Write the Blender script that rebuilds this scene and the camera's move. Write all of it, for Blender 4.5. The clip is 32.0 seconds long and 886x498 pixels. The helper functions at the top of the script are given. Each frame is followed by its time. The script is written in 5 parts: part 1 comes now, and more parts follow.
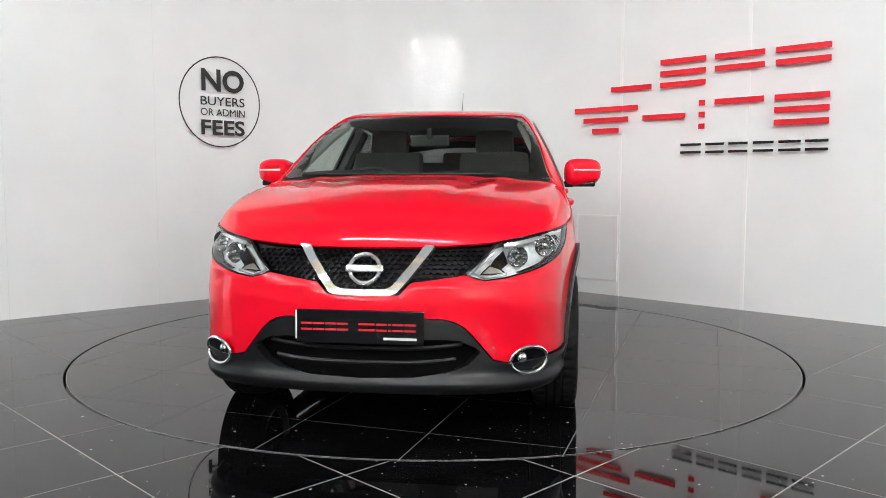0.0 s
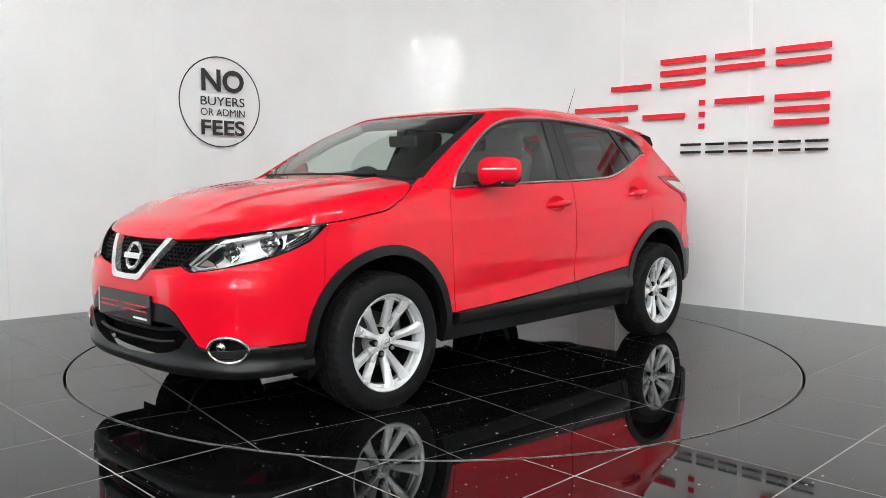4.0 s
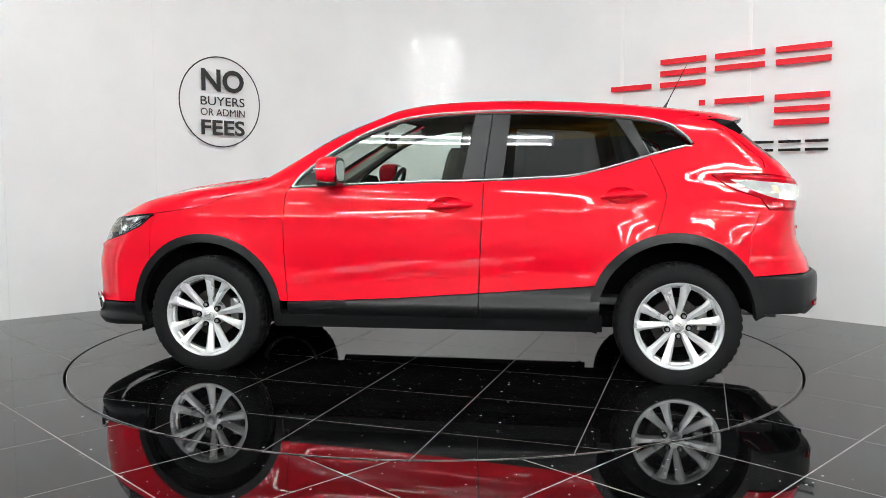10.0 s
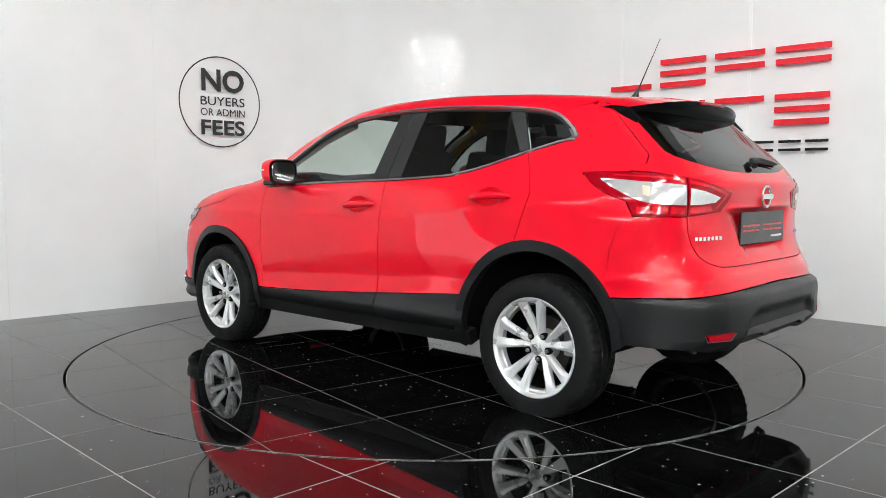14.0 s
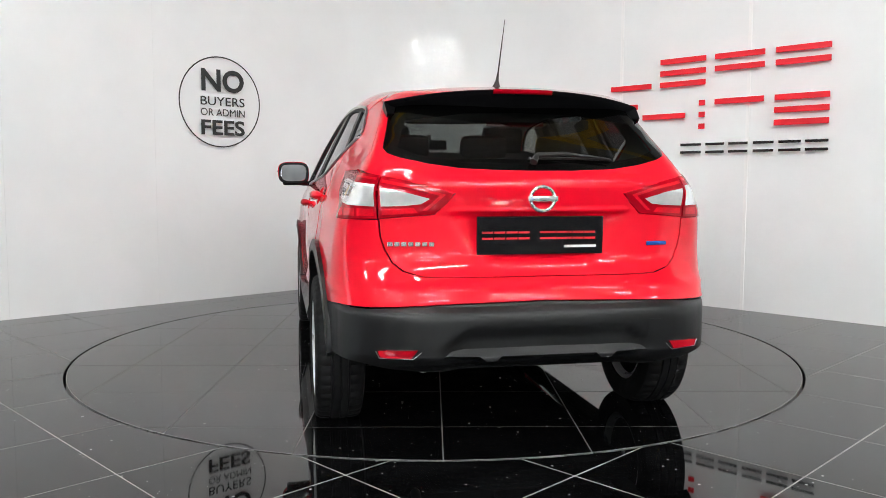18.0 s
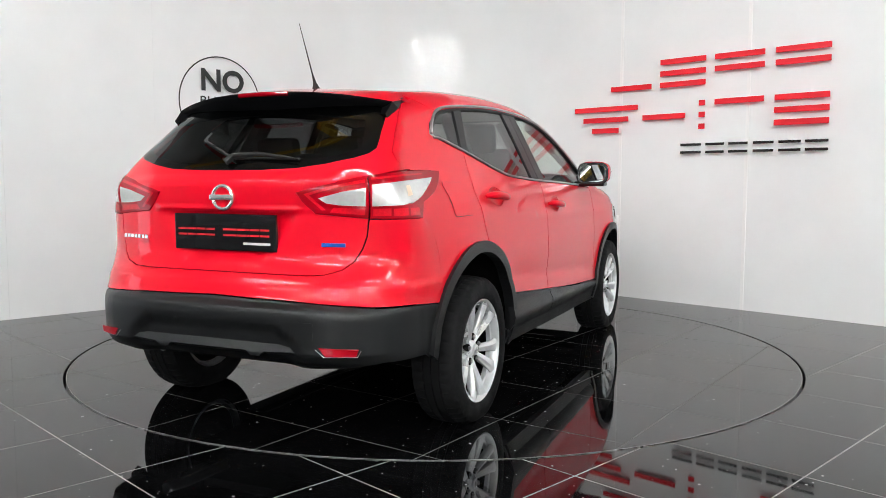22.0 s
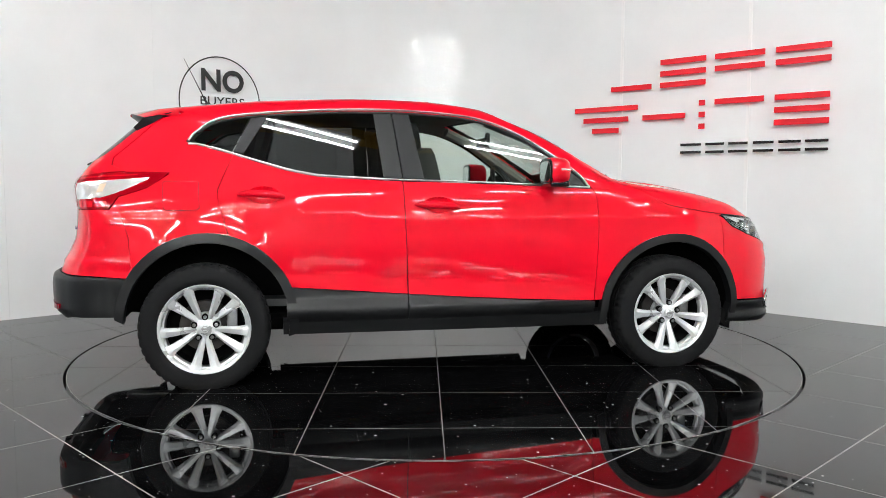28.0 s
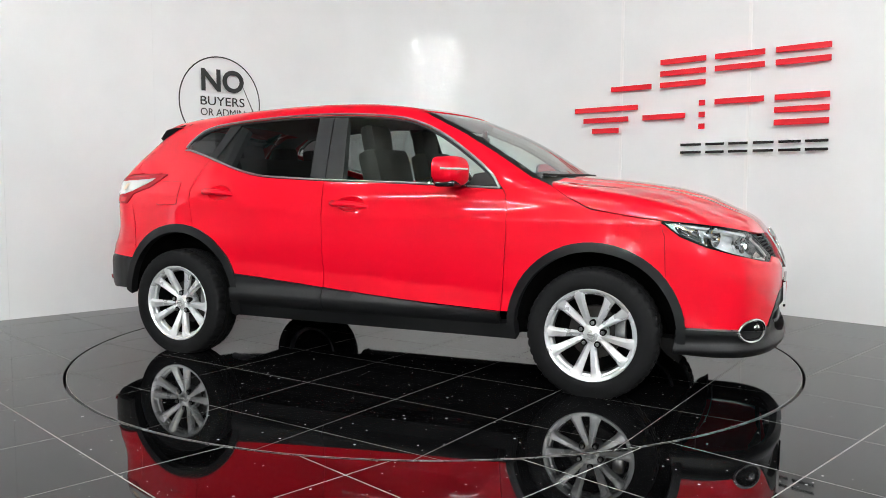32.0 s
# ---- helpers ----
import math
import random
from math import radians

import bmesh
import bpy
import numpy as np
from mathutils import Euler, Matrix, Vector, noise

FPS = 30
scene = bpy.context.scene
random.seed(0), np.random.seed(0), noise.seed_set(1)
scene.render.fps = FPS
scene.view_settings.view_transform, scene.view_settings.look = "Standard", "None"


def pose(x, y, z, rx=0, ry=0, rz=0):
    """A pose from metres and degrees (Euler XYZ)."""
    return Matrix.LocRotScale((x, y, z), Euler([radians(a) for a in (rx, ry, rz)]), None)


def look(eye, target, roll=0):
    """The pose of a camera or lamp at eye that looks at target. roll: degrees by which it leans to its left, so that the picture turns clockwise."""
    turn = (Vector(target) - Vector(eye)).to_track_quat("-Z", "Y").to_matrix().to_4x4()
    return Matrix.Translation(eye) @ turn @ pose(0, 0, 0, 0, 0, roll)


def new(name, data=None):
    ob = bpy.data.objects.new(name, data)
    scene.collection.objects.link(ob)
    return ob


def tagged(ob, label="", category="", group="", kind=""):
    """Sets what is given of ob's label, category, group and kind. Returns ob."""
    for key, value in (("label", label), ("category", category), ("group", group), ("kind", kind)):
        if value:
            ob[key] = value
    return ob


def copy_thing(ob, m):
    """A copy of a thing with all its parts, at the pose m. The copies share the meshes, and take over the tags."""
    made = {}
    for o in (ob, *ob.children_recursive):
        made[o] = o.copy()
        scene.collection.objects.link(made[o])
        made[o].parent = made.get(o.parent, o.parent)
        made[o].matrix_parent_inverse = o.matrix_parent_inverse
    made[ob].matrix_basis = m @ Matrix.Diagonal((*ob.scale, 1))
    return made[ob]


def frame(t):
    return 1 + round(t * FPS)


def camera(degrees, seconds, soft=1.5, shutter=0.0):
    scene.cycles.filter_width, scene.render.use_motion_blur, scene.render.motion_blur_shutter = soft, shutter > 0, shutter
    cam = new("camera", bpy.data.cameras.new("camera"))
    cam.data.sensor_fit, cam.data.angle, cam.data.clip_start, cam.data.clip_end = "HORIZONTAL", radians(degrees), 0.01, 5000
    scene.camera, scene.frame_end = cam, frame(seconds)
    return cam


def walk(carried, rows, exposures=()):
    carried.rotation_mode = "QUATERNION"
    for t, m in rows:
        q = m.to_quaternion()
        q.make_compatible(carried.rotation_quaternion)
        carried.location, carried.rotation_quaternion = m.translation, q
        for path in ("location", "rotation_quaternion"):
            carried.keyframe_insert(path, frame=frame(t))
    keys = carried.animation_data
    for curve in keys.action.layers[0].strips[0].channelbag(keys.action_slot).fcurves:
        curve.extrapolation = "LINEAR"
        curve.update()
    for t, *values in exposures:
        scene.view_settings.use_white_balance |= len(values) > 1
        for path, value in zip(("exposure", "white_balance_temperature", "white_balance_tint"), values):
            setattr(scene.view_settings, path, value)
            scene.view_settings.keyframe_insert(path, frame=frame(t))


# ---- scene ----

# ---- camera ----
cam = camera(57.54, 32.0, 0.65)
EYE = Vector((0.0, -5.3025, 1.0853))
YAW, PITCH = radians(0.4065), radians(-4.75)
AIM = EYE + Vector((math.sin(YAW) * math.cos(PITCH), math.cos(YAW) * math.cos(PITCH), math.sin(PITCH)))
walk(cam, [(0.0, look(EYE, AIM, 0.144)), (32.0, look(EYE, AIM, 0.144))], exposures=[(0.0, -0.16), (32.0, -0.16)])

# ---- plan ----
TURN_START, TURN_RATE = -98.05, -8.9353      # heading of the turntable in degrees, degrees per second
CAR_OFF = (-0.095, -0.004)                   # the car stands a little off the turntable's centre
TABLE_R = 2.2545
TABLE_C = (-0.009, 0.013)
CORNER = Vector((0.0, 4.06))
DIR_R = Vector((0.714, -0.700)).normalized()  # along the sign wall, away from the corner
DIR_L = Vector((-0.737, -0.676)).normalized()  # along the other wall, away from the corner
R0 = Vector((3.384, 0.687))
L0 = Vector((-3.389, 0.908))
HALL_H = 5.6
HALL_BACK = -25.0

# ---- light ----
world = bpy.data.worlds.new("world")
scene.world = world
world.use_nodes = True
world.node_tree.nodes["Background"].inputs[0].default_value = (0.9, 0.95, 1.0, 1)
world.node_tree.nodes["Background"].inputs[1].default_value = 0.05


# bare twin fluorescent battens under the hall's roof light the place: middle x, y, height and turn in degrees
BATTENS = [(x, y, 4.40, -14) for y in (-22.4, -19.2, -16.0, -12.8, -9.6, -6.4) for x in (-7.2, -3.3, 0.6, 4.5, 8.4)] + [(x, -3.2, 5.0, -8) for x in (-4.4, -0.7, 3.0)]


# ---- materials ----
def material(name, colour, rough=0.5, metal=0.0, coat=0.0, coat_rough=0.03, grain=0.0, grain_size=300.0, wear=0.0, wear_size=6.0, bump=0.0, specular=0.5):
    """A surface with fine grain, broad wear and a little relief."""
    m = bpy.data.materials.new(name)
    m.use_nodes = True
    n, l = m.node_tree.nodes, m.node_tree.links
    b = n["Principled BSDF"]
    b.inputs["Base Color"].default_value = (*colour, 1)
    b.inputs["Roughness"].default_value = rough
    b.inputs["Metallic"].default_value = metal
    b.inputs["Coat Weight"].default_value = coat
    b.inputs["Coat Roughness"].default_value = coat_rough
    b.inputs["Specular IOR Level"].default_value = specular
    at = n.new("ShaderNodeTexCoord")
    if grain or wear:
        fine, broad = n.new("ShaderNodeTexNoise"), n.new("ShaderNodeTexNoise")
        fine.inputs["Scale"].default_value, broad.inputs["Scale"].default_value = grain_size, wear_size
        fine.inputs["Detail"].default_value, broad.inputs["Detail"].default_value = 3, 5
        l.new(at.outputs["Object"], fine.inputs["Vector"]), l.new(at.outputs["Object"], broad.inputs["Vector"])
        last = None
        for noise_node, amount in ((fine, grain), (broad, wear)):
            ramp = n.new("ShaderNodeMapRange")
            ramp.inputs["From Min"].default_value, ramp.inputs["From Max"].default_value = 0.3, 0.7
            ramp.inputs["To Min"].default_value, ramp.inputs["To Max"].default_value = 1 - amount, 1 + amount
            l.new(noise_node.outputs["Fac"], ramp.inputs["Value"])
            mul = n.new("ShaderNodeVectorMath")
            mul.operation = "SCALE"
            if last is None:
                mul.inputs[0].default_value = colour
            else:
                l.new(last, mul.inputs[0])
            l.new(ramp.outputs["Result"], mul.inputs["Scale"])
            last = mul.outputs["Vector"]
        l.new(last, b.inputs["Base Color"])
        rr = n.new("ShaderNodeMapRange")
        rr.inputs["From Min"].default_value, rr.inputs["From Max"].default_value = 0.3, 0.7
        rr.inputs["To Min"].default_value, rr.inputs["To Max"].default_value = rough * (1 - wear), min(1, rough * (1 + wear))
        l.new(broad.outputs["Fac"], rr.inputs["Value"])
        l.new(rr.outputs["Result"], b.inputs["Roughness"])
        if bump:
            bp = n.new("ShaderNodeBump")
            bp.inputs["Strength"].default_value, bp.inputs["Distance"].default_value = bump, 0.002
            l.new(fine.outputs["Fac"], bp.inputs["Height"])
            l.new(bp.outputs["Normal"], b.inputs["Normal"])
    return m


def glass(name, tint, gloss=0.0):
    """Thin sheet glass: lets light through with a tint, mirrors by its Fresnel gloss."""
    m = bpy.data.materials.new(name)
    m.use_nodes = True
    n, l = m.node_tree.nodes, m.node_tree.links
    n.remove(n["Principled BSDF"])
    clear, shine, mix, face = n.new("ShaderNodeBsdfTransparent"), n.new("ShaderNodeBsdfGlossy"), n.new("ShaderNodeMixShader"), n.new("ShaderNodeLayerWeight")
    steep, amount = n.new("ShaderNodeMath"), n.new("ShaderNodeMath")
    steep.operation, steep.inputs[1].default_value = "POWER", 4.5
    amount.operation, amount.inputs[1].default_value, amount.inputs[2].default_value = "MULTIPLY_ADD", 0.92, 0.07
    clear.inputs["Color"].default_value = (*tint, 1)
    shine.inputs["Roughness"].default_value = gloss
    l.new(face.outputs["Facing"], steep.inputs[0]), l.new(steep.outputs[0], amount.inputs[0])
    l.new(amount.outputs[0], mix.inputs[0]), l.new(clear.outputs[0], mix.inputs[1]), l.new(shine.outputs[0], mix.inputs[2])
    l.new(mix.outputs[0], n["Material Output"].inputs["Surface"])
    return m


def glow(name, colour, strength):
    m = bpy.data.materials.new(name)
    m.use_nodes = True
    b = m.node_tree.nodes["Principled BSDF"]
    b.inputs["Base Color"].default_value = (*colour, 1)
    b.inputs["Emission Color"].default_value = (*colour, 1)
    b.inputs["Emission Strength"].default_value = strength
    return m


def tile_material(name):
    """Polished black tile with sparse pale flecks and faint smears."""
    m = material(name, (0.0035, 0.0035, 0.0038), 0.03, grain=0.3, grain_size=220, wear=0.5, wear_size=3.0, specular=0.34)
    n, l = m.node_tree.nodes, m.node_tree.links
    b = n["Principled BSDF"]
    at, own, shift = n.new("ShaderNodeTexCoord"), n.new("ShaderNodeObjectInfo"), n.new("ShaderNodeVectorMath")
    spread = n.new("ShaderNodeMath")
    spread.operation, spread.inputs[1].default_value = "MULTIPLY", 91.0
    l.new(own.outputs["Random"], spread.inputs[0])
    l.new(at.outputs["Object"], shift.inputs[0]), l.new(spread.outputs[0], shift.inputs[1])
    cells, pick, dot = n.new("ShaderNodeTexVoronoi"), n.new("ShaderNodeMath"), n.new("ShaderNodeMath")
    cells.voronoi_dimensions = "2D"
    cells.inputs["Scale"].default_value = 26
    l.new(shift.outputs[0], cells.inputs["Vector"])
    dot.operation = "LESS_THAN"
    l.new(cells.outputs["Distance"], dot.inputs[0])
    sep = n.new("ShaderNodeSeparateColor")
    l.new(cells.outputs["Color"], sep.inputs[0])
    few, size = n.new("ShaderNodeMath"), n.new("ShaderNodeMath")
    few.operation, few.inputs[1].default_value = "POWER", 4.0
    size.operation, size.inputs[1].default_value, size.inputs[2].default_value = "MULTIPLY_ADD", 0.11, 0.05
    l.new(sep.outputs[1], few.inputs[0]), l.new(few.outputs[0], size.inputs[0]), l.new(size.outputs[0], dot.inputs[1])
    pick.operation, pick.inputs[1].default_value = "GREATER_THAN", 0.925
    l.new(sep.outputs[0], pick.inputs[0])
    both, mix = n.new("ShaderNodeMath"), n.new("ShaderNodeMix")
    both.operation = "MULTIPLY"
    l.new(dot.outputs[0], both.inputs[0]), l.new(pick.outputs[0], both.inputs[1])
    mix.data_type = "RGBA"
    l.new(both.outputs[0], mix.inputs["Factor"])
    l.new(b.inputs["Base Color"].links[0].from_socket, mix.inputs["A"])
    mix.inputs["B"].default_value = (0.55, 0.55, 0.55, 1)
    l.new(mix.outputs["Result"], b.inputs["Base Color"])
    return m


M_TILE = tile_material("black_tile")
M_GROUT = material("grout", (0.34, 0.34, 0.33), 0.8, grain=0.2, wear=0.15, wear_size=2.0)
M_TABLEGROUT = material("table_grout", (0.15, 0.15, 0.145), 0.8, grain=0.2, wear=0.2, wear_size=2.0)
M_WALL = material("white_panel", (0.850, 0.860, 0.864), 0.02, grain=0.01, wear=0.03, wear_size=1.5, specular=0.22)
def make_wavy(m, size, deep, sockets):
    """A slow unevenness of the sheet, that bends what it mirrors."""
    wn, wl = m.node_tree.nodes, m.node_tree.links
    wavy, relief, place = wn.new("ShaderNodeTexNoise"), wn.new("ShaderNodeBump"), wn.new("ShaderNodeTexCoord")
    wavy.inputs["Scale"].default_value, wavy.inputs["Detail"].default_value = size, 1.5
    relief.inputs["Strength"].default_value, relief.inputs["Distance"].default_value = 1.0, deep
    wl.new(place.outputs["Object"], wavy.inputs["Vector"]), wl.new(wavy.outputs["Fac"], relief.inputs["Height"])
    for name in sockets:
        wl.new(relief.outputs["Normal"], wn["Principled BSDF"].inputs[name])


make_wavy(M_WALL, 11.0, 0.0013, ("Normal",))
M_STRIP = material("white_strip", (0.87, 0.87, 0.865), 0.35)
# strong blotches added to the unseen walls to vary what the paint mirrors
M_HALL = material("hall_cladding", (0.20, 0.203, 0.208), 0.7, grain=0.05, wear=0.5, wear_size=0.6)
M_ROOF = material("hall_roof", (0.30, 0.30, 0.295), 0.8, wear=0.2, grain=0.1)
M_YELLOW = material("yellow_steel", (0.75, 0.47, 0.04), 0.5, wear=0.2, grain=0.1)
M_BLUE = material("blue_steel", (0.02, 0.07, 0.30), 0.5, wear=0.2, grain=0.1)
M_SIGNRED = material("sign_red", (0.80, 0.008, 0.022), 0.4, grain=0.03, wear=0.05)
M_SIGNBLACK = material("sign_black", (0.012, 0.012, 0.012), 0.25, grain=0.1, wear=0.1)
M_VINYL = material("black_vinyl", (0.015, 0.016, 0.016), 0.4, grain=0.1, wear=0.1)
M_STEEL = material("edge_steel", (0.45, 0.45, 0.45), 0.35, 1.0, wear=0.2, grain=0.1)
M_EDGING = material("pale_edging", (0.42, 0.42, 0.41), 0.5, 0.2, wear=0.2, grain=0.1)
# near black, hardly any gloss: hollows' shade put into the colour; also black parts
M_DARK = material("unlit_black", (0.004, 0.004, 0.004), 0.9, grain=0.2, wear=0.2, specular=0.05)
M_TUBE = glow("lit_tube", (0.97, 1.0, 1.0), 150.0)
M_DAYLIGHT = glow("daylight", (0.80, 0.90, 1.0), 2.0)
M_PAINT = material("red_paint", (0.78, 0.002, 0.018), 0.42, 0.0, 1.0, 0.018, grain=0.03, grain_size=900, wear=0.02, wear_size=4, specular=0.08)
M_PAINT.node_tree.nodes["Principled BSDF"].inputs["Coat IOR"].default_value = 1.40
make_wavy(M_PAINT, 5.0, 0.0006, ("Coat Normal",))
M_CLAD = material("black_cladding", (0.0075, 0.0077, 0.0084), 0.37, grain=0.15, grain_size=700, wear=0.12, wear_size=5, bump=0.15, specular=0.32)
M_PILLAR = material("satin_black_film", (0.020, 0.020, 0.021), 0.40, grain=0.1, wear=0.08, specular=0.22)
M_GLOSS = material("gloss_black", (0.008, 0.008, 0.009), 0.08, grain=0.1, wear=0.1)
M_GRILLE = material("grille_black", (0.0035, 0.0035, 0.004), 0.30, grain=0.1, wear=0.1, specular=0.07)
M_CHROME = material("chrome", (0.82, 0.82, 0.83), 0.07, 1.0, grain=0.02, wear=0.05)
M_TRIM = material("satin_trim", (0.50, 0.50, 0.51), 0.36, 1.0, grain=0.02, wear=0.05)
M_ALLOY = material("alloy", (0.78, 0.79, 0.80), 0.28, 0.46, 0.4, 0.08, grain=0.03, wear=0.05)
M_SATIN = material("bright_satin_chrome", (0.86, 0.86, 0.87), 0.12, 0.80, grain=0.02, wear=0.06)
M_INDICATOR = material("pale_indicator", (0.34, 0.29, 0.26), 0.2, 0.2, wear=0.05, grain=0.05)
M_RUBBER = material("rubber", (0.0075, 0.0075, 0.008), 0.72, specular=0.13, grain=0.2, grain_size=500, wear=0.25, wear_size=12, bump=0.3)
M_SEAL = material("rubber_seal", (0.008, 0.008, 0.008), 0.6, grain=0.1, wear=0.1)
M_BRAKE = material("brake_iron", (0.045, 0.041, 0.038), 0.5, 0.6, wear=0.3, grain=0.2)
M_CLOTH = material("seat_cloth", (0.040, 0.036, 0.034), 0.9, grain=0.3, grain_size=800, wear=0.15, bump=0.3)
M_LINER = material("headliner", (0.36, 0.35, 0.33), 0.9, grain=0.1, wear=0.05)
M_DASH = material("dash_plastic", (0.028, 0.028, 0.029), 0.6, grain=0.2, wear=0.1, bump=0.2)
M_WINDOW = glass("clear_glass", (0.80, 0.87, 0.83))
M_PRIVACY = glass("privacy_glass", (0.25, 0.26, 0.26))
M_REARGLASS = glass("dark_rear_glass", (0.15, 0.155, 0.155))
M_LENS = glass("clear_lens", (0.93, 0.94, 0.95))
M_REDLENS = material("red_lens", (0.34, 0.001, 0.008), 0.05, 0.0, 0.0, 0.02, wear=0.05, grain=0.02, specular=0.32)
M_LENSRED = material("bright_red_facet", (0.66, 0.004, 0.016), 0.12, 0.0, 0.5, 0.02, grain=0.1, grain_size=120, wear=0.05)
M_WHITELENS = material("silvered_lens", (0.84, 0.83, 0.82), 0.09, 0.45, 1.0, 0.02, grain=0.04, grain_size=60, wear=0.05)
M_AMBER = material("amber_bulb", (0.68, 0.52, 0.38), 0.2, wear=0.05, grain=0.05)
M_PLATE = material("plate_black", (0.008, 0.008, 0.009), 0.03, grain=0.1, wear=0.1)
M_BARRED = material("plate_red", (0.60, 0.015, 0.025), 0.3, wear=0.05, grain=0.02)
M_BARWHITE = material("plate_white", (0.75, 0.75, 0.75), 0.3, wear=0.05, grain=0.02)
M_BADGEBLUE = material("badge_blue", (0.02, 0.10, 0.42), 0.2, 0.2, wear=0.05, grain=0.02)
M_MIRROR = material("mirror_glass", (0.85, 0.87, 0.88), 0.01, 1.0)
M_REFLECTOR = material("reflector_chrome", (0.90, 0.91, 0.92), 0.24, 0.12, wear=0.05, grain=0.02)


# ---- building helpers ----
def thing(name, label, category, group="", kind="", at=None):
    ob = new(name)
    ob.empty_display_size = 0.1
    if at:
        ob.matrix_basis = at
    return tagged(ob, label, category, group, kind)


def link_mesh(name, verts, faces, mat, parent=None, smooth=False, label="", normals=None):
    """One mesh object from plain lists, under a thing or a part."""
    me = bpy.data.meshes.new(name)
    me.from_pydata([tuple(v) for v in verts], [], [tuple(f) for f in faces])
    me.materials.append(mat)
    me.update()
    if smooth:
        me.polygons.foreach_set("use_smooth", [True] * len(me.polygons))
    if normals is not None:
        me.normals_split_custom_set_from_vertices([tuple(v) for v in normals])
    ob = new(name, me)
    if parent:
        ob.parent = parent
    if label:
        ob["label"] = label
    return ob


def part(name, bm, mat, parent=None, label="", smooth=False):
    """Links a bmesh as one mesh object under a thing or a part."""
    me = bpy.data.meshes.new(name)
    bm.to_mesh(me)
    bm.free()
    me.materials.append(mat)
    if smooth:
        me.polygons.foreach_set("use_smooth", [True] * len(me.polygons))
        me.set_sharp_from_angle(angle=radians(38))
    ob = new(name, me)
    if parent:
        ob.parent = parent
    if label:
        ob["label"] = label
    return ob


def slab(bm, size, at, bevel=0.0, seg=2):
    """Adds a bevelled box to a bmesh; at is a matrix or a place."""
    m = at if isinstance(at, Matrix) else Matrix.Translation(at)
    made = bmesh.ops.create_cube(bm, size=1.0, matrix=m @ Matrix.Diagonal((*size, 1)))
    if bevel:
        edges = list({e for v in made["verts"] for e in v.link_edges})
        bmesh.ops.bevel(bm, geom=edges, offset=bevel, segments=seg, affect="EDGES", profile=0.6)
    return bm


def box(name, size, at, mat, parent=None, bevel=0.0, label="", smooth=False):
    return part(name, slab(bmesh.new(), size, at, bevel), mat, parent, label, smooth)


def lathe(profile, seg=48, close=False):
    """A bmesh turned round the y axis from (radius, y) pairs."""
    bm = bmesh.new()
    rings = []
    for k in range(seg):
        a = 2 * math.pi * k / seg
        rings.append([bm.verts.new((r * math.cos(a), y, r * math.sin(a))) for r, y in profile])
    for k in range(seg):
        a, b = rings[k], rings[(k + 1) % seg]
        for i in range(len(profile) - (0 if close else 1)):
            j = (i + 1) % len(profile)
            bm.faces.new((a[i], a[j], b[j], b[i]))
    bmesh.ops.recalc_face_normals(bm, faces=bm.faces)
    return bm


def tube(points, radius, seg=8, closed=False):
    """A bmesh pipe along points; radius is a number or one for each point."""
    bm, rings = bmesh.new(), []
    pts = [Vector(p) for p in points]
    n = len(pts)
    for i, p in enumerate(pts):
        a = pts[(i - 1) % n] if closed or i else p
        b = pts[(i + 1) % n] if closed or i < n - 1 else p
        d = (b - a).normalized()
        side = d.cross(Vector((0, 0, 1)))
        if side.length < 1e-3:
            side = d.cross(Vector((0, 1, 0)))
        side.normalize()
        up = side.cross(d)
        r = radius[i] if isinstance(radius, (list, tuple)) else radius
        rings.append([bm.verts.new(p + (side * math.cos(2 * math.pi * k / seg) + up * math.sin(2 * math.pi * k / seg)) * r) for k in range(seg)])
    for i in range(n if closed else n - 1):
        a, b = rings[i], rings[(i + 1) % n]
        for k in range(seg):
            bm.faces.new((a[k], a[(k + 1) % seg], b[(k + 1) % seg], b[k]))
    if not closed:
        bm.faces.new(rings[0]), bm.faces.new(rings[-1][::-1])
    bmesh.ops.recalc_face_normals(bm, faces=bm.faces)
    return bm


def resample(outline, step):
    out = []
    for (ax, ay), (bx, by) in zip(outline, outline[1:] + outline[:1]):
        k = max(1, int(math.hypot(bx - ax, by - ay) / step + 0.999))
        out += [(ax + (bx - ax) * i / k, ay + (by - ay) * i / k) for i in range(k)]
    return out


def curve(*pts, n=6):
    """Points along a smooth open curve through a few given ones."""
    p = np.array(pts, float)
    q = np.vstack([2 * p[0] - p[1], p, 2 * p[-1] - p[-2]])
    out = []
    for i in range(1, len(q) - 2):
        for t in np.arange(n) / n:
            out.append(tuple(0.5 * (2 * q[i] + (q[i + 1] - q[i - 1]) * t + (2 * q[i - 1] - 5 * q[i] + 4 * q[i + 1] - q[i + 2]) * t**2
                                    + (3 * q[i] - q[i - 1] - 3 * q[i + 1] + q[i + 2]) * t**3)))
    return out + [tuple(p[-1])]


def even_odd(px, py, loops):
    inside = np.zeros(len(px), bool)
    for loop in loops:
        a = np.array(loop)
        b = np.roll(a, -1, 0)
        for (x0, y0), (x1, y1) in zip(a, b):
            if y0 == y1:
                continue
            hit = ((y0 > py) != (y1 > py)) & (px < (x1 - x0) * (py - y0) / (y1 - y0) + x0)
            inside ^= hit
    return inside


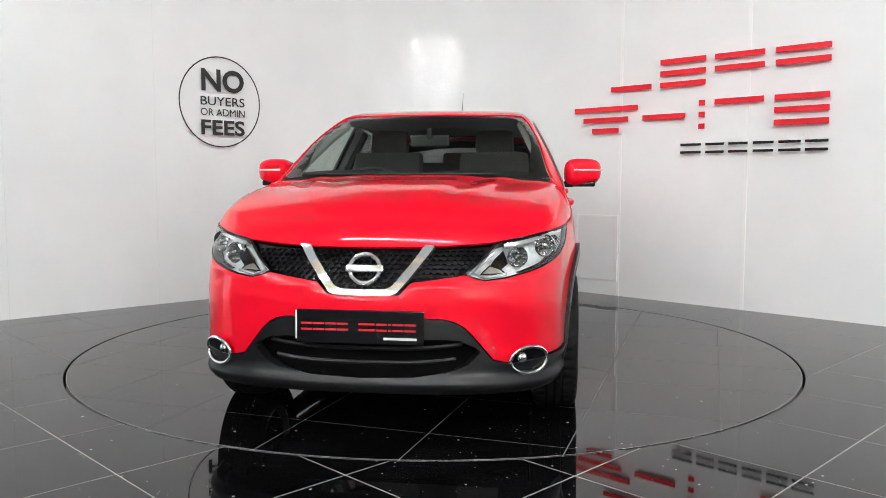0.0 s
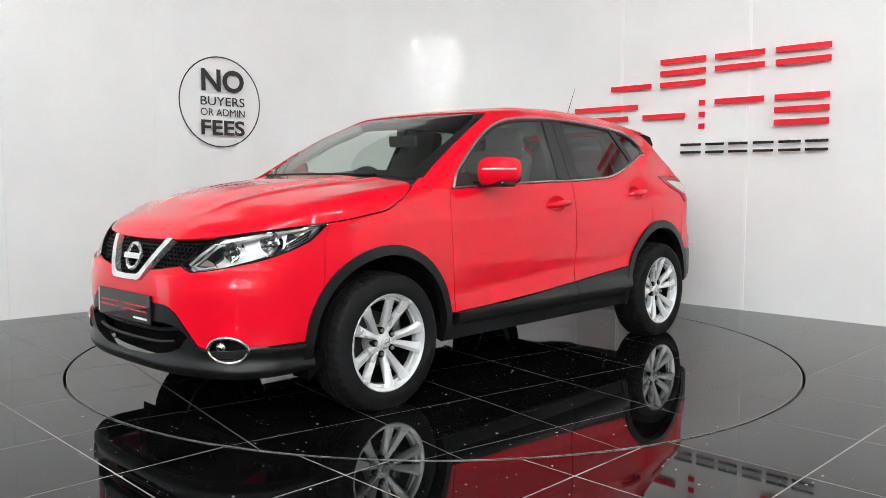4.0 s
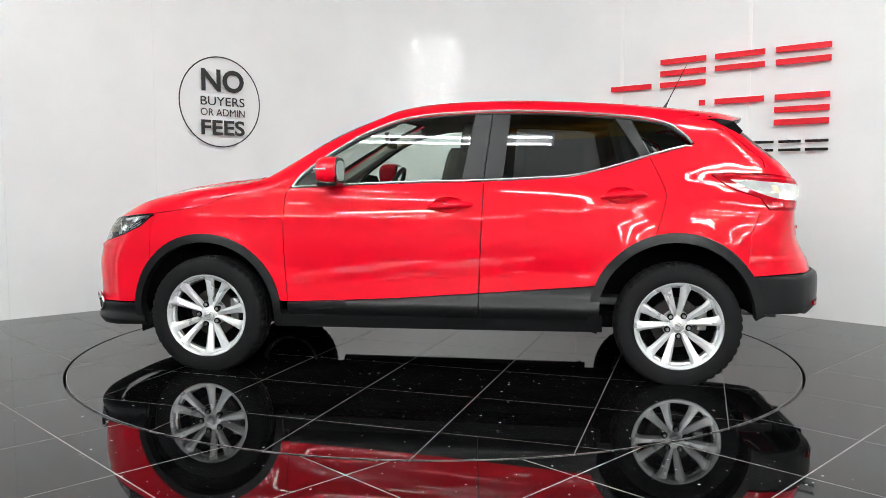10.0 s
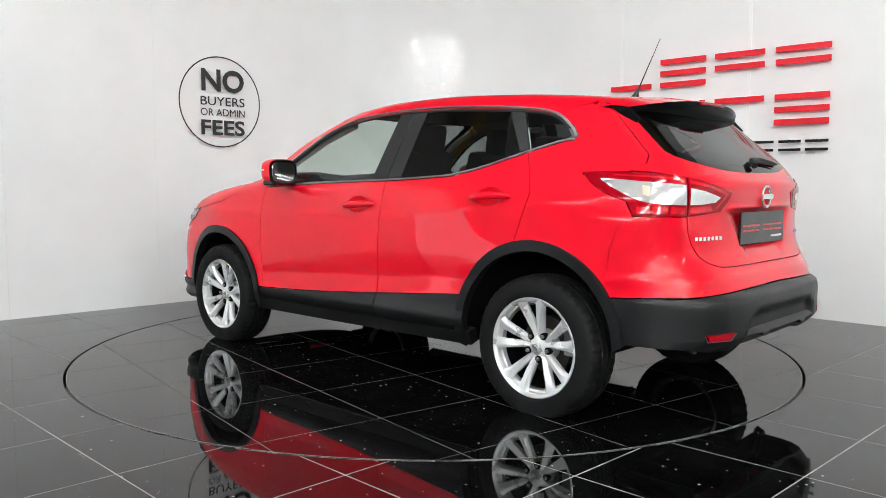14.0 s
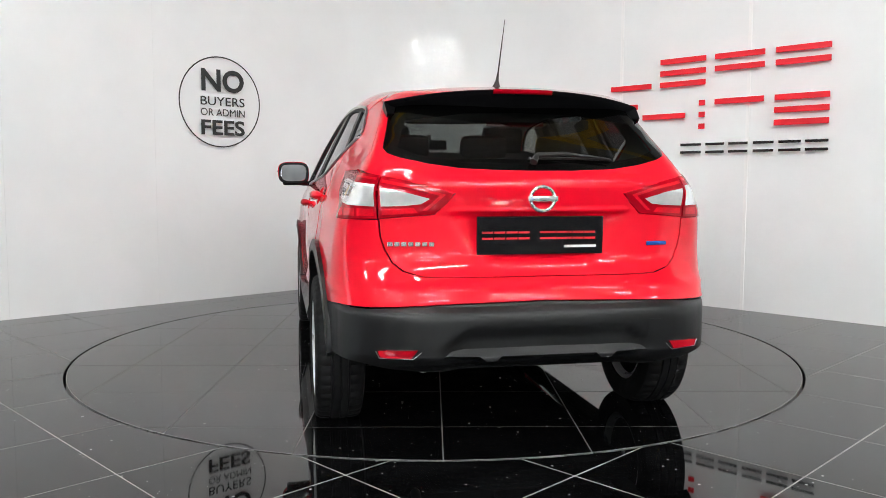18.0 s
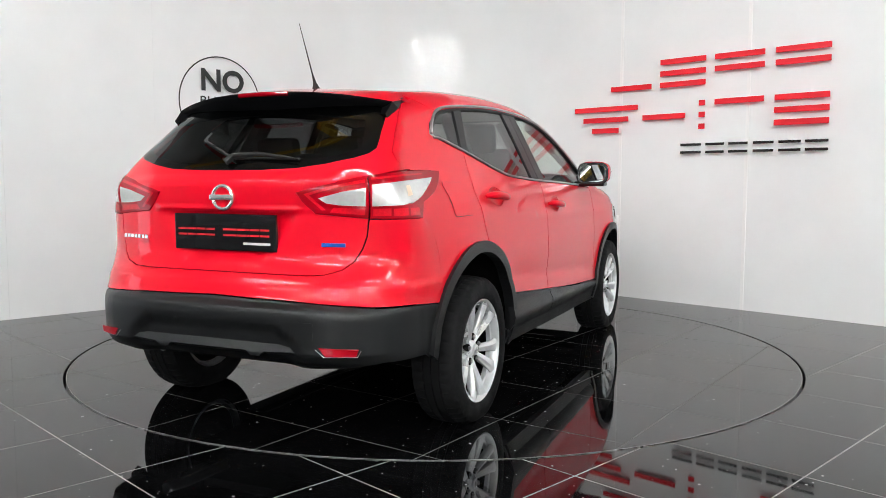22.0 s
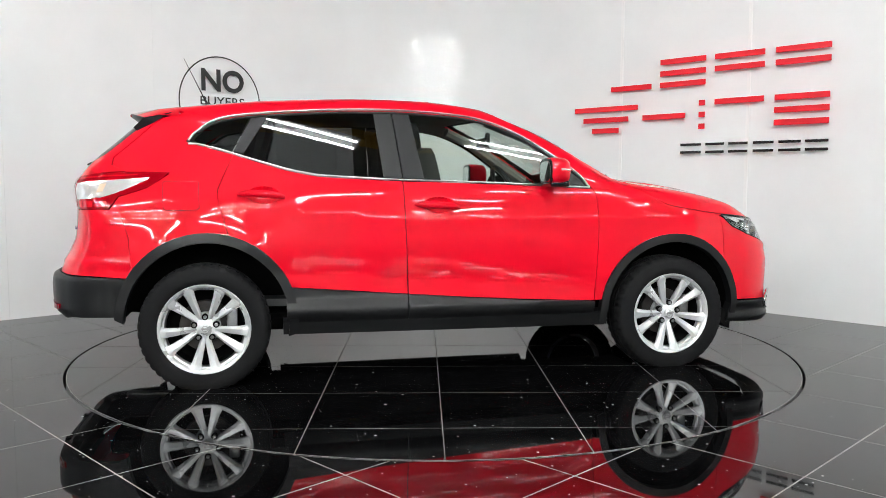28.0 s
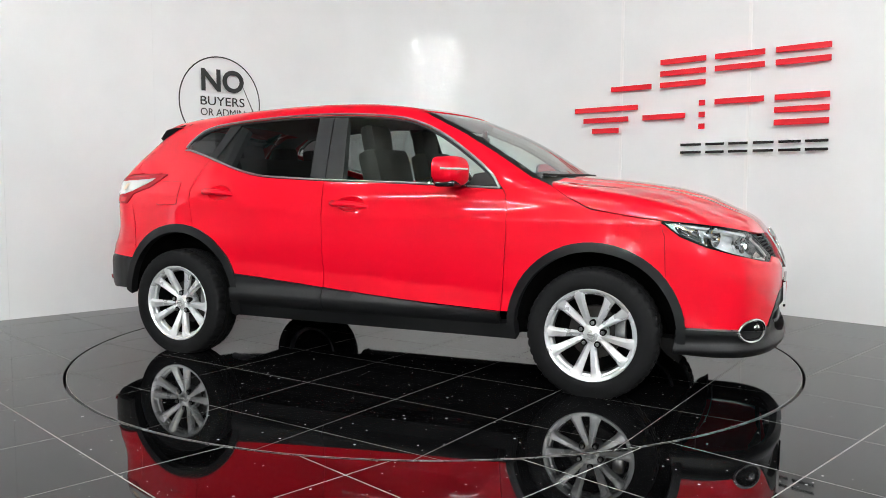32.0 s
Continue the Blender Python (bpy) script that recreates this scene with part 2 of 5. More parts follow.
def flat_mesh(loops, step):
    """Triangles over a flat outline with holes, with points inside about a step apart: points, triangles."""
    from mathutils.geometry import delaunay_2d_cdt
    loops = [resample(list(l), step) for l in loops]
    pts, edges = [], []
    for l in loops:
        k = len(pts)
        pts += l
        edges += [(k + i, k + (i + 1) % len(l)) for i in range(len(l))]
    rim = np.array(pts)
    lo, hi = rim.min(0), rim.max(0)
    gx, gy = np.meshgrid(np.arange(lo[0] + step / 2, hi[0], step), np.arange(lo[1] + step / 2, hi[1], step))
    grid = np.stack([gx.ravel(), gy.ravel()], 1)
    if len(grid):
        grid = grid[even_odd(grid[:, 0], grid[:, 1], loops)]
    if len(grid):
        near = np.min(np.linalg.norm(grid[:, None] - rim[None], axis=2), 1)
        grid = grid[near > step * 0.45]
        pts = pts + [tuple(g) for g in grid]
    v, _, f, _, _, _ = delaunay_2d_cdt([Vector(p) for p in pts], edges, [], 0, 1e-6)
    v = np.array([tuple(p) for p in v])
    f = np.array([tuple(t) for t in f if len(t) == 3])
    c = v[f].mean(1)
    return v, f[even_odd(c[:, 0], c[:, 1], loops)]


def border(faces):
    """The edges that only one triangle has, in its direction."""
    seen = set()
    for a, b, c in faces:
        seen |= {(a, b), (b, c), (c, a)}
    return [(a, b) for a, b in seen if (b, a) not in seen]


# ---- the car's form: profiles joined by soft maxima ----
def knots(*pairs):
    """A smooth function through a few (position, value) pairs, flat beyond its ends."""
    pairs = sorted(pairs)
    xs, ys = np.array(pairs, float).T
    d = np.diff(ys) / np.diff(xs)
    m = np.concatenate([[d[0]], np.where(d[:-1] * d[1:] > 0, 2 * d[:-1] * d[1:] / np.where(d[:-1] + d[1:] == 0, 1, d[:-1] + d[1:]), 0), [d[-1]]])

    def value(x):
        x = np.clip(np.asarray(x, float), xs[0], xs[-1])
        i = np.clip(np.searchsorted(xs, x) - 1, 0, len(xs) - 2)
        h = xs[i + 1] - xs[i]
        t = (x - xs[i]) / h
        return ((2 * t**3 - 3 * t**2 + 1) * ys[i] + (t**3 - 2 * t**2 + t) * h * m[i]
                + (3 * t**2 - 2 * t**3) * ys[i + 1] + (t**3 - t**2) * h * m[i + 1])
    return value


top_line = knots((2.4, 0.741), (2.22, 0.832), (2.08, 0.901), (1.97, 0.935), (1.82, 1.002), (1.6, 1.056), (1.4, 1.081), (1.2, 1.099), (1.1, 1.115), (1, 1.163), (0.895, 1.226), (0.767, 1.306), (0.612, 1.388), (0.48, 1.443), (0.348, 1.494), (0.216, 1.528), (-0.08, 1.560), (-0.41, 1.569), (-0.91, 1.553), (-1.25, 1.530), (-1.45, 1.511), (-1.65, 1.487), (-2.2, 1.399))
crown = knots((2.3, 0.051), (1.6, 0.063), (1.15, 0.030), (0.9, 0.015), (0.3, 0.024), (-1, 0.060), (-1.6, 0.104))
section = knots((0.15, 0.790), (0.27, 0.840), (0.4, 0.873), (0.5, 0.868), (0.6, 0.868), (0.72, 0.869), (0.8, 0.864), (0.9, 0.853), (0.98, 0.843), (1.06, 0.822), (1.14, 0.785), (1.24, 0.738), (1.34, 0.690), (1.44, 0.640), (1.52, 0.597), (1.6, 0.551))
waist = knots((2.3, 0.868), (2, 0.902), (1.7, 0.952), (1.35, 1.013), (0.8, 0.995), (0, 1.005), (-0.8, 1.004), (-1.35, 0.996), (-1.7, 0.962), (-2, 0.932), (-2.3, 0.867))
cabin = knots((1.1, 1.009), (0, 1.012), (-0.8, 0.996), (-1.3, 0.945), (-1.7, 0.877), (-2.1, 0.851))
nose = knots((0.15, 2.155), (0.25, 2.190), (0.35, 2.200), (0.5, 2.208), (0.6, 2.206), (0.68, 2.184), (0.75, 2.153), (0.82, 2.123), (0.9, 2.085), (1, 1.997))
tail = knots((0.2, -2.019), (0.3, -2.096), (0.4, -2.132), (0.55, -2.137), (0.62, -2.115), (0.7, -2.080), (0.8, -2.042), (0.95, -2.034), (1.05, -2.044), (1.12, -2.008), (1.2, -1.936), (1.3, -1.819), (1.4, -1.713), (1.5, -1.620), (1.6, -1.500))


def eased(fn, low, high, reach):
    """The same line with its changes of curvature spread over a reach."""
    at = np.linspace(low, high, 3000)
    step = at[1] - at[0]
    k = int(3 * reach / step)
    w = np.exp(-0.5 * (np.arange(-k, k + 1) * step / reach) ** 2)
    wide = np.arange(low - k * step, high + (k + 0.5) * step, step)
    ys = np.convolve(fn(wide), w / w.sum(), "valid")[: len(at)]
    return lambda x: np.interp(x, at[: len(ys)], ys)


top_line, crown = eased(top_line, -2.3, 2.5, 0.022), eased(crown, -1.9, 2.5, 0.08)
section = eased(section, 0.1, 1.65, 0.020)
waist, cabin = eased(waist, -2.4, 2.4, 0.08), eased(cabin, -2.4, 2.4, 0.08)
nose, tail = eased(nose, 0.1, 1.1, 0.012), eased(tail, 0.1, 1.65, 0.012)


def smax(a, b, k):
    h = np.clip(k - np.abs(a - b), 0, None) / k
    return np.maximum(a, b) + h * h * k * 0.25


def folds(x, z):
    """Pressed lines of the sides: the shoulder, the hollow low on the doors, the flares round the wheels."""
    d = z - 0.897 - 0.09 * np.maximum(-0.3 - x, 0)
    fade = np.clip((2.0 - x) / 0.5, 0, 1) * np.clip((x + 2.0) / 0.4, 0, 1)
    shoulder = 0.009 * np.exp(-np.sqrt(d * d + 0.00006) / np.where(d > 0, 0.035, 0.065)) * fade
    doors = np.clip((0.95 - x) / 0.3, 0, 1) * np.clip((x + 1.15) / 0.3, 0, 1)
    h = z - 0.535 - 0.06 * (0.3 - x)
    hollow = -0.017 * np.exp(-np.sqrt(h * h + 0.0004) / 0.05) * doors
    flare = 0
    for cx, cz, r in ((1.33, 0.338, 0.449), (-1.305, 0.352, 0.465)):
        e = np.hypot(x - cx, z - cz) - r
        flare = flare + 0.008 * np.exp(-np.maximum(e, 0) / 0.09) * np.clip((z - 0.40) / 0.15, 0, 1) * np.clip((0.95 - z) / 0.2, 0, 1)
    return shoulder + hollow + flare


def form(x, y, z):
    """Negative inside the body."""
    ya = np.abs(y)
    u = (z - 0.93) / 0.50
    u = np.clip((u + np.sqrt(u * u + 0.004)) / 2, 0, 1)
    blend = u * (2 - u)
    side = ya - 0.986 * section(z) * (waist(x) * (1 - blend) + cabin(x) * blend) - folds(x, z)
    top = (z - top_line(x + 0.164 * ya**2) + crown(x) * ya**2) * 0.85
    r = ya / 0.75
    low = np.clip((0.95 - z) / 0.28, 0, 1)
    fore = x - nose(z) + 0.165 * r**3 + 0.045 * r**6
    aft = tail(z) - x + (0.115 - 0.045 * low) * r**3 + 0.085 * low * r**6
    aft = np.where(z > 1.0, aft * 0.8, aft)
    return smax(smax(smax(side, top, 0.085), fore, 0.10), aft, 0.10)


def meet(eye, way, reach):
    """Where rays that start inside leave the body."""
    eye, way = np.asarray(eye, float), np.asarray(way, float)
    low, high = np.zeros(len(eye)), np.full(len(eye), reach)
    for _ in range(34):
        mid = (low + high) / 2
        p = eye + way * mid[:, None]
        inside = form(p[:, 0], p[:, 1], p[:, 2]) < 0
        low, high = np.where(inside, mid, low), np.where(inside, high, mid)
    return eye + way * ((low + high) / 2)[:, None]


def slope(p):
    h = 0.004
    g = np.stack([form(*(p + np.eye(3)[i] * h).T) - form(*(p - np.eye(3)[i] * h).T) for i in range(3)], 1)
    return g / np.linalg.norm(g, axis=1)[:, None]


# ---- the hall ----
floor = tagged(new("floor"), "black polished tiles with pale joints and dust flecks", "floor", kind="structure")


def room_outline():
    """The showroom corner with a rounded bend, and the hall behind the camera."""
    a, b = CORNER + DIR_L * 1.2, CORNER + DIR_R * 1.2
    turn = [tuple((a * (1 - t) ** 2 + CORNER * 2 * t * (1 - t) + b * t * t)) for t in np.linspace(0, 1, 13)]
    far_r, far_l = CORNER + DIR_R * 16.0, CORNER + DIR_L * 16.0
    return turn + [tuple(far_r), (far_r.x, HALL_BACK), (far_l.x, HALL_BACK), tuple(far_l)]


ROOM = room_outline()
GAP = 0.016
CIRCLE = [(TABLE_C[0] + TABLE_R * math.cos(2 * math.pi * k / 160), TABLE_C[1] + TABLE_R * math.sin(2 * math.pi * k / 160)) for k in range(160)]
RIM_IN = [((TABLE_R - GAP) * math.cos(2 * math.pi * k / 160), (TABLE_R - GAP) * math.sin(2 * math.pi * k / 160)) for k in range(160)]
v, f = flat_mesh([ROOM, CIRCLE], 1.0)
link_mesh("floor_bed", [(x, y, -0.0006) for x, y in v], f, M_GROUT, floor)
bm = bmesh.new()
for a, b in zip(CIRCLE, CIRCLE[1:] + CIRCLE[:1]):
    bm.faces.new([bm.verts.new(p) for p in ((*a, -0.004), (*b, -0.004), (*b, -0.12), (*a, -0.12))])
part("pit_wall", bm, M_DARK, floor)
link_mesh("pit_floor", [(x, y, -0.12) for x, y in CIRCLE], [tuple(range(160))], M_DARK, floor)


def clip_half(poly, n, d):
    out = []
    for p, q in zip(poly, poly[1:] + poly[:1]):
        a, b = p[0] * n[0] + p[1] * n[1] - d, q[0] * n[0] + q[1] * n[1] - d
        if a <= 0:
            out.append(p)
        if a * b < 0:
            t = a / (a - b)
            out.append((p[0] + (q[0] - p[0]) * t, p[1] + (q[1] - p[1]) * t))
    return out


def tile_mesh(poly, top, thick):
    v = [(x, y, top) for x, y in poly] + [(x, y, top - thick) for x, y in poly]
    n = len(poly)
    f = [tuple(range(n))] + [(i, i + n, (i + 1) % n + n, (i + 1) % n) for i in range(n)]
    return v, f


def cut_tile(poly, ring, keep_inside):
    """A tile's outline cut along the turntable's rim."""
    from mathutils.geometry import delaunay_2d_cdt
    fine = resample(poly, 0.05)
    lo, hi = np.array(poly).min(0) - 0.1, np.array(poly).max(0) + 0.1
    near = [i for i, p in enumerate(ring) if lo[0] < p[0] < hi[0] and lo[1] < p[1] < hi[1]]
    k = len(fine)
    where = {i: k + j for j, i in enumerate(near)}
    edges = [(i, (i + 1) % k) for i in range(k)] + [(where[i], where[(i + 1) % len(ring)]) for i in near if (i + 1) % len(ring) in where]
    v, _, f, _, _, _ = delaunay_2d_cdt([Vector(p) for p in fine + [ring[i] for i in near]], edges, [], 0, 1e-6)
    v = np.array([tuple(p) for p in v])
    f = np.array([t for t in f if len(t) == 3])
    c = v[f].mean(1)
    good = even_odd(c[:, 0], c[:, 1], [poly])
    rad = even_odd(c[:, 0], c[:, 1], [ring])
    f = f[good & (rad if keep_inside else ~rad)]
    used = np.unique(f)
    again = np.zeros(len(v), int)
    again[used] = np.arange(len(used))
    return v[used], again[f]


def lay_tiles(parent, turn, off_a, off_b, pitch, joint, ring, inside, reach, top):
    """Square tiles on a turned grid; whole ones share a mesh, those at the rim are cut."""
    ca, sa = math.cos(radians(turn)), math.sin(radians(turn))
    h = (pitch - joint) / 2
    square = [(-h, -h), (h, -h), (h, h), (-h, h)]
    v, f = tile_mesh(square, 0.0, 0.008)
    shared = bpy.data.meshes.new("tile")
    shared.from_pydata(v, [], f)
    shared.materials.append(M_TILE)
    radius = abs(ring[0][0])
    far_v, far_f = [], []
    for i in range(-44, 45):
        for j in range(-44, 45):
            u, w = off_a + (i + 0.5) * pitch, off_b + (j + 0.5) * pitch
            x, y = u * ca - w * sa, u * sa + w * ca
            r = math.hypot(x, y)
            if abs(x) > 12.5 or y > 5 or y < HALL_BACK - 1:
                continue
            if (inside and r > radius + 0.45) or (not inside and r < radius - 0.45):
                continue
            poly = [(x + a * ca - b * sa, y + a * sa + b * ca) for a, b in square]
            if not inside:
                cx = np.array([x] + [p[0] for p in poly])
                cy = np.array([y] + [p[1] for p in poly])
                ok = even_odd(cx, cy, [ROOM])
                if not ok.any() or r > reach and not ok.all():
                    continue
                if r > reach:
                    k = len(far_v)
                    far_v += [(p, q, top) for p, q in poly]
                    far_f.append((k, k + 1, k + 2, k + 3))
                    continue
            else:
                ok = np.array([True])
            if abs(r - radius) > 0.44 or (inside and r < radius):
                far = max(math.hypot(*p) for p in poly)
                if not inside and ok.all() or inside and far < radius - 0.002:
                    ob = new("tile", shared)
                    ob.parent = parent
                    ob.matrix_basis = pose(x, y, top, 0, 0, turn)
                    continue
            if not inside and not ok.all():
                for d in (DIR_L, DIR_R):
                    n = Vector((-d.y, d.x))
                    if n.dot(CORNER - Vector((0, 0))) < 0:
                        n = -n
                    poly = clip_half(poly, n, n.dot(CORNER))
                if len(poly) < 3:
                    continue
            cv, cf = cut_tile(poly, ring, inside)
            if len(cf) == 0:
                continue
            nv = len(cv)
            faces = [tuple(int(q) for q in t) for t in cf]
            faces += [(b, a, a + nv, b + nv) for a, b in ((int(p), int(q)) for p, q in border(cf))]
            ob = link_mesh("tile", [(p[0], p[1], top) for p in cv] + [(p[0], p[1], top - 0.008) for p in cv], faces, M_TILE, parent)
    if far_f:
        tagged(link_mesh("far_tiles", far_v, far_f, M_TILE, parent), kind="stuff")


# walls: sheets 1.22 m wide with cover strips over the joints
WALL_H = 3.7


def wall_run(name, start, way, spans, label, strips=True):
    wall = tagged(new(name), label, "wall", kind="structure")
    n = Vector((-way.y, way.x))
    if n.dot(Vector((0, -1))) < 0:
        n = -n
    turn = math.atan2(way.y, way.x)
    for a, b in spans:
        mid = start + way * ((a + b) / 2) - n * 0.02
        m = Matrix.Translation((mid.x, mid.y, WALL_H / 2)) @ Matrix.Rotation(turn, 4, "Z")
        box("wall_panel", (b - a - (0.004 if strips else 0.0008), 0.04, WALL_H), m, M_WALL, wall)
        if not strips:
            continue
        p = start + way * b + n * 0.001
        m = Matrix.Translation((p.x, p.y, WALL_H / 2)) @ Matrix.Rotation(turn, 4, "Z")
        box("cover_strip", (0.030, 0.006, WALL_H), m, M_STRIP, wall, 0.002)
    return wall


wall_run("wall_right", CORNER, DIR_R, [(1.2, 2.42), (2.42, 3.64), (3.64, 4.86), (4.86, 6.08), (6.08, 7.3), (7.3, 8.52), (8.52, 16.0)], "glossy white wall panels with thin cover strips")
wall_run("wall_left", CORNER, DIR_L, [(1.2, 3.34), (3.34, 4.55), (4.55, 5.76), (5.76, 6.97), (6.97, 8.0)], "glossy white wall panels with faint joints", False)
bend = ROOM[:13]
bm = bmesh.new()
rows = []
for i, p in enumerate(bend):
    q = Vector(p) + (Vector(p) - Vector((0, 0))).normalized() * 0.04
    rows.append([bm.verts.new((*p, 0)), bm.verts.new((*p, WALL_H)), bm.verts.new((*q, WALL_H)), bm.verts.new((*q, 0))])
for a, b in zip(rows, rows[1:]):
    for k in range(4):
        bm.faces.new((a[k], b[k], b[(k + 1) % 4], a[(k + 1) % 4]))
bmesh.ops.recalc_face_normals(bm, faces=bm.faces)
tagged(part("wall_bend", bm, M_WALL, None, smooth=True), "glossy white sheet bent round the corner", "wall", kind="structure")

# hall behind: plain cladding, dark roof, battens, yellow beams, a blue column
hall = ROOM[13:]
for k, (a, b) in enumerate(zip(hall, hall[1:])):
    a, b = Vector(a), Vector(b)
    d = b - a
    m = Matrix.Translation(((a.x + b.x) / 2, (a.y + b.y) / 2, HALL_H / 2)) @ Matrix.Rotation(math.atan2(d.y, d.x), 4, "Z")
    tagged(box("wall_hall_%d" % (k + 1), (d.length + 0.2, 0.1, HALL_H), m, M_HALL), "plain grey hall cladding", "wall", kind="structure")
DOOR_A, DOOR_B, DOOR_H = 8.0, 9.7, 2.6      # the open vehicle door beyond the end of the white wall


def outer_wall(name, way, a, b, low, high):
    mid = CORNER + way * ((a + b) / 2) + Vector((0, 0.25))
    m = Matrix.Translation((mid.x, mid.y, (low + high) / 2)) @ Matrix.Rotation(math.atan2(way.y, way.x), 4, "Z")
    tagged(box(name, (b - a, 0.1, high - low), m, M_HALL), "plain grey hall cladding", "wall", kind="structure")


outer_wall("wall_outer_1", DIR_R, -0.3, 16.3, 0, HALL_H)
outer_wall("wall_outer_2", DIR_L, -0.3, DOOR_A, 0, HALL_H)
outer_wall("wall_outer_3", DIR_L, DOOR_A, DOOR_B, DOOR_H, HALL_H)
outer_wall("wall_outer_4", DIR_L, DOOR_B, 16.3, 0, HALL_H)
mid = CORNER + DIR_L * ((DOOR_A + DOOR_B) / 2) + Vector((-0.9, 1.0))
m = Matrix.Translation((mid.x, mid.y, 2.0)) @ Matrix.Rotation(math.atan2(DIR_L.y, DIR_L.x), 4, "Z")
tagged(box("backdrop", (5.4, 0.05, 4.6), m, M_DAYLIGHT), "overcast daylight outside the open vehicle door", "daylight", kind="structure")
tagged(box("ceiling", (25.0, 30.4, 0.1), (0, -10.2, HALL_H + 0.05), M_ROOF), "dark hall roof high overhead", "ceiling", kind="structure")
fit_first = None
last_height = 0.0
for bx, by, bh, bz in BATTENS:
    if bh != last_height:
        last_height = bh
        fit_first = thing("batten", "twin-tube fluorescent batten hung under the hall roof", "ceiling light", "fluorescent battens", at=pose(bx, by, bh, 0, 0, bz))
        box("housing", (2.5, 0.24, 0.06), (0, 0, 0.03), M_STRIP, fit_first, 0.008)
        for sy in (-0.07, 0.07):
            part("tube", tube([(-1.2, sy, -0.02), (1.2, sy, -0.02)], 0.014, 10), M_TUBE, fit_first)
        for sx in (-0.9, 0.9):
            box("hanger", (0.012, 0.012, HALL_H - bh - 0.06), (sx, 0, (HALL_H - bh + 0.06) / 2), M_STEEL, fit_first)
    else:
        copy_thing(fit_first, pose(bx, by, bh, 0, 0, bz))
for by in (-21.5, -18.5, -15.5, -12.5, -9.5, -6.5, -3.5, -0.5):
    g = thing("roof_beam", "yellow painted steel roof beam", "beam", "roof beams", at=pose(0, by, HALL_H - 0.02))
    for w, h, z in ((0.14, 0.02, -0.01), (0.02, 0.26, -0.15), (0.14, 0.02, -0.29)):
        box("flange" if w > 0.1 else "web", (22.5, w, h), (0, 0, z), M_YELLOW, g)
g = thing("column", "blue painted steel column of the hall", "column", at=pose(2.6, -9.8, 0))
for w, d, y in ((0.22, 0.02, -0.1), (0.02, 0.18, 0), (0.22, 0.02, 0.1)):
    box("flange" if d < 0.1 else "web", (w, d, HALL_H), (0, y, HALL_H / 2), M_BLUE, g)

# ---- signs ----
def on_wall(start, way, s, z, proud=0.0):
    n = Vector((-way.y, way.x))
    if n.y > 0:
        n = -n
    p = start + way * s + n * proud
    x = Vector((-n.y, n.x, 0))
    m = Matrix.Identity(4)
    m.col[0][:3], m.col[1][:3], m.col[2][:3] = x, (0, 0, 1), (n.x, n.y, 0)
    return Matrix.Translation((p.x, p.y, z)) @ m


sign = thing("wall_sign", "raised red and black plain-shape dealer sign on the white wall", "sign", at=on_wall(R0, -DIR_R, 0.0, 0.0, 0.006))
# along the wall from its right end: left and right edge, height above the row's foot
SIGN_BARS = ((1.953, ((2.437, 2.016, 0.0), (1.928, 1.497, 0.0), (1.928, 1.497, 0.1), (1.928, 1.497, 0.2), (1.414, 0.987, 0.1), (1.414, 0.987, 0.2), (0.897, 0.469, 0.1), (0.897, 0.469, 0.2))),
             (1.573, ((2.84, 2.15, 0.2), (2.74, 2.25, 0.1), (2.64, 2.35, 0.0), (2.097, 1.68, 0.1), (1.55, 1.495, 0.0), (1.55, 1.495, 0.1), (1.55, 1.495, 0.2), (1.407, 0.985, 0.2), (0.896, 0.468, 0.0), (0.896, 0.468, 0.1), (0.896, 0.468, 0.2))))
for foot, bars in SIGN_BARS:
    for a, b, up in bars:
        box("red_bar", (a - b, 0.047, 0.012), (-(a + b) / 2, foot + up * 1.01, 0.006), M_SIGNRED, sign, 0.002)
for a, b in ((1.715, 1.523), (1.481, 1.315), (1.275, 1.109), (1.063, 0.893), (0.853, 0.677), (0.643, 0.467)):
    for z in (1.350, 1.417):
        box("black_bar", (a - b, 0.022, 0.010), (-(a + b) / 2, z, 0.005), M_SIGNBLACK, sign, 0.002)


def lettering(name, text, width, height, at, mat, parent, bold=0.0, label="", depth=0.0008):
    """Letters in the built-in font, fitted to a width and a height."""
    c = bpy.data.curves.new(name, "FONT")
    c.body, c.align_x, c.align_y, c.offset, c.extrude, c.resolution_u = text, "CENTER", "CENTER", bold, depth, 4
    tmp = new(name, c)
    bpy.context.view_layer.update()
    me = bpy.data.meshes.new_from_object(tmp.evaluated_get(bpy.context.evaluated_depsgraph_get()))
    bpy.data.objects.remove(tmp)
    co = np.array([v.co[:] for v in me.vertices])
    lo, hi = co.min(0), co.max(0)
    for v in me.vertices:
        v.co.x = (v.co.x - (lo[0] + hi[0]) / 2) * width / (hi[0] - lo[0])
        v.co.y = (v.co.y - (lo[1] + hi[1]) / 2) * height / (hi[1] - lo[1])
    me.materials.clear()
    me.materials.append(mat)
    ob = new(name, me)
    ob.parent, ob.matrix_basis = parent, at
    if label:
        ob["label"] = label
    return ob


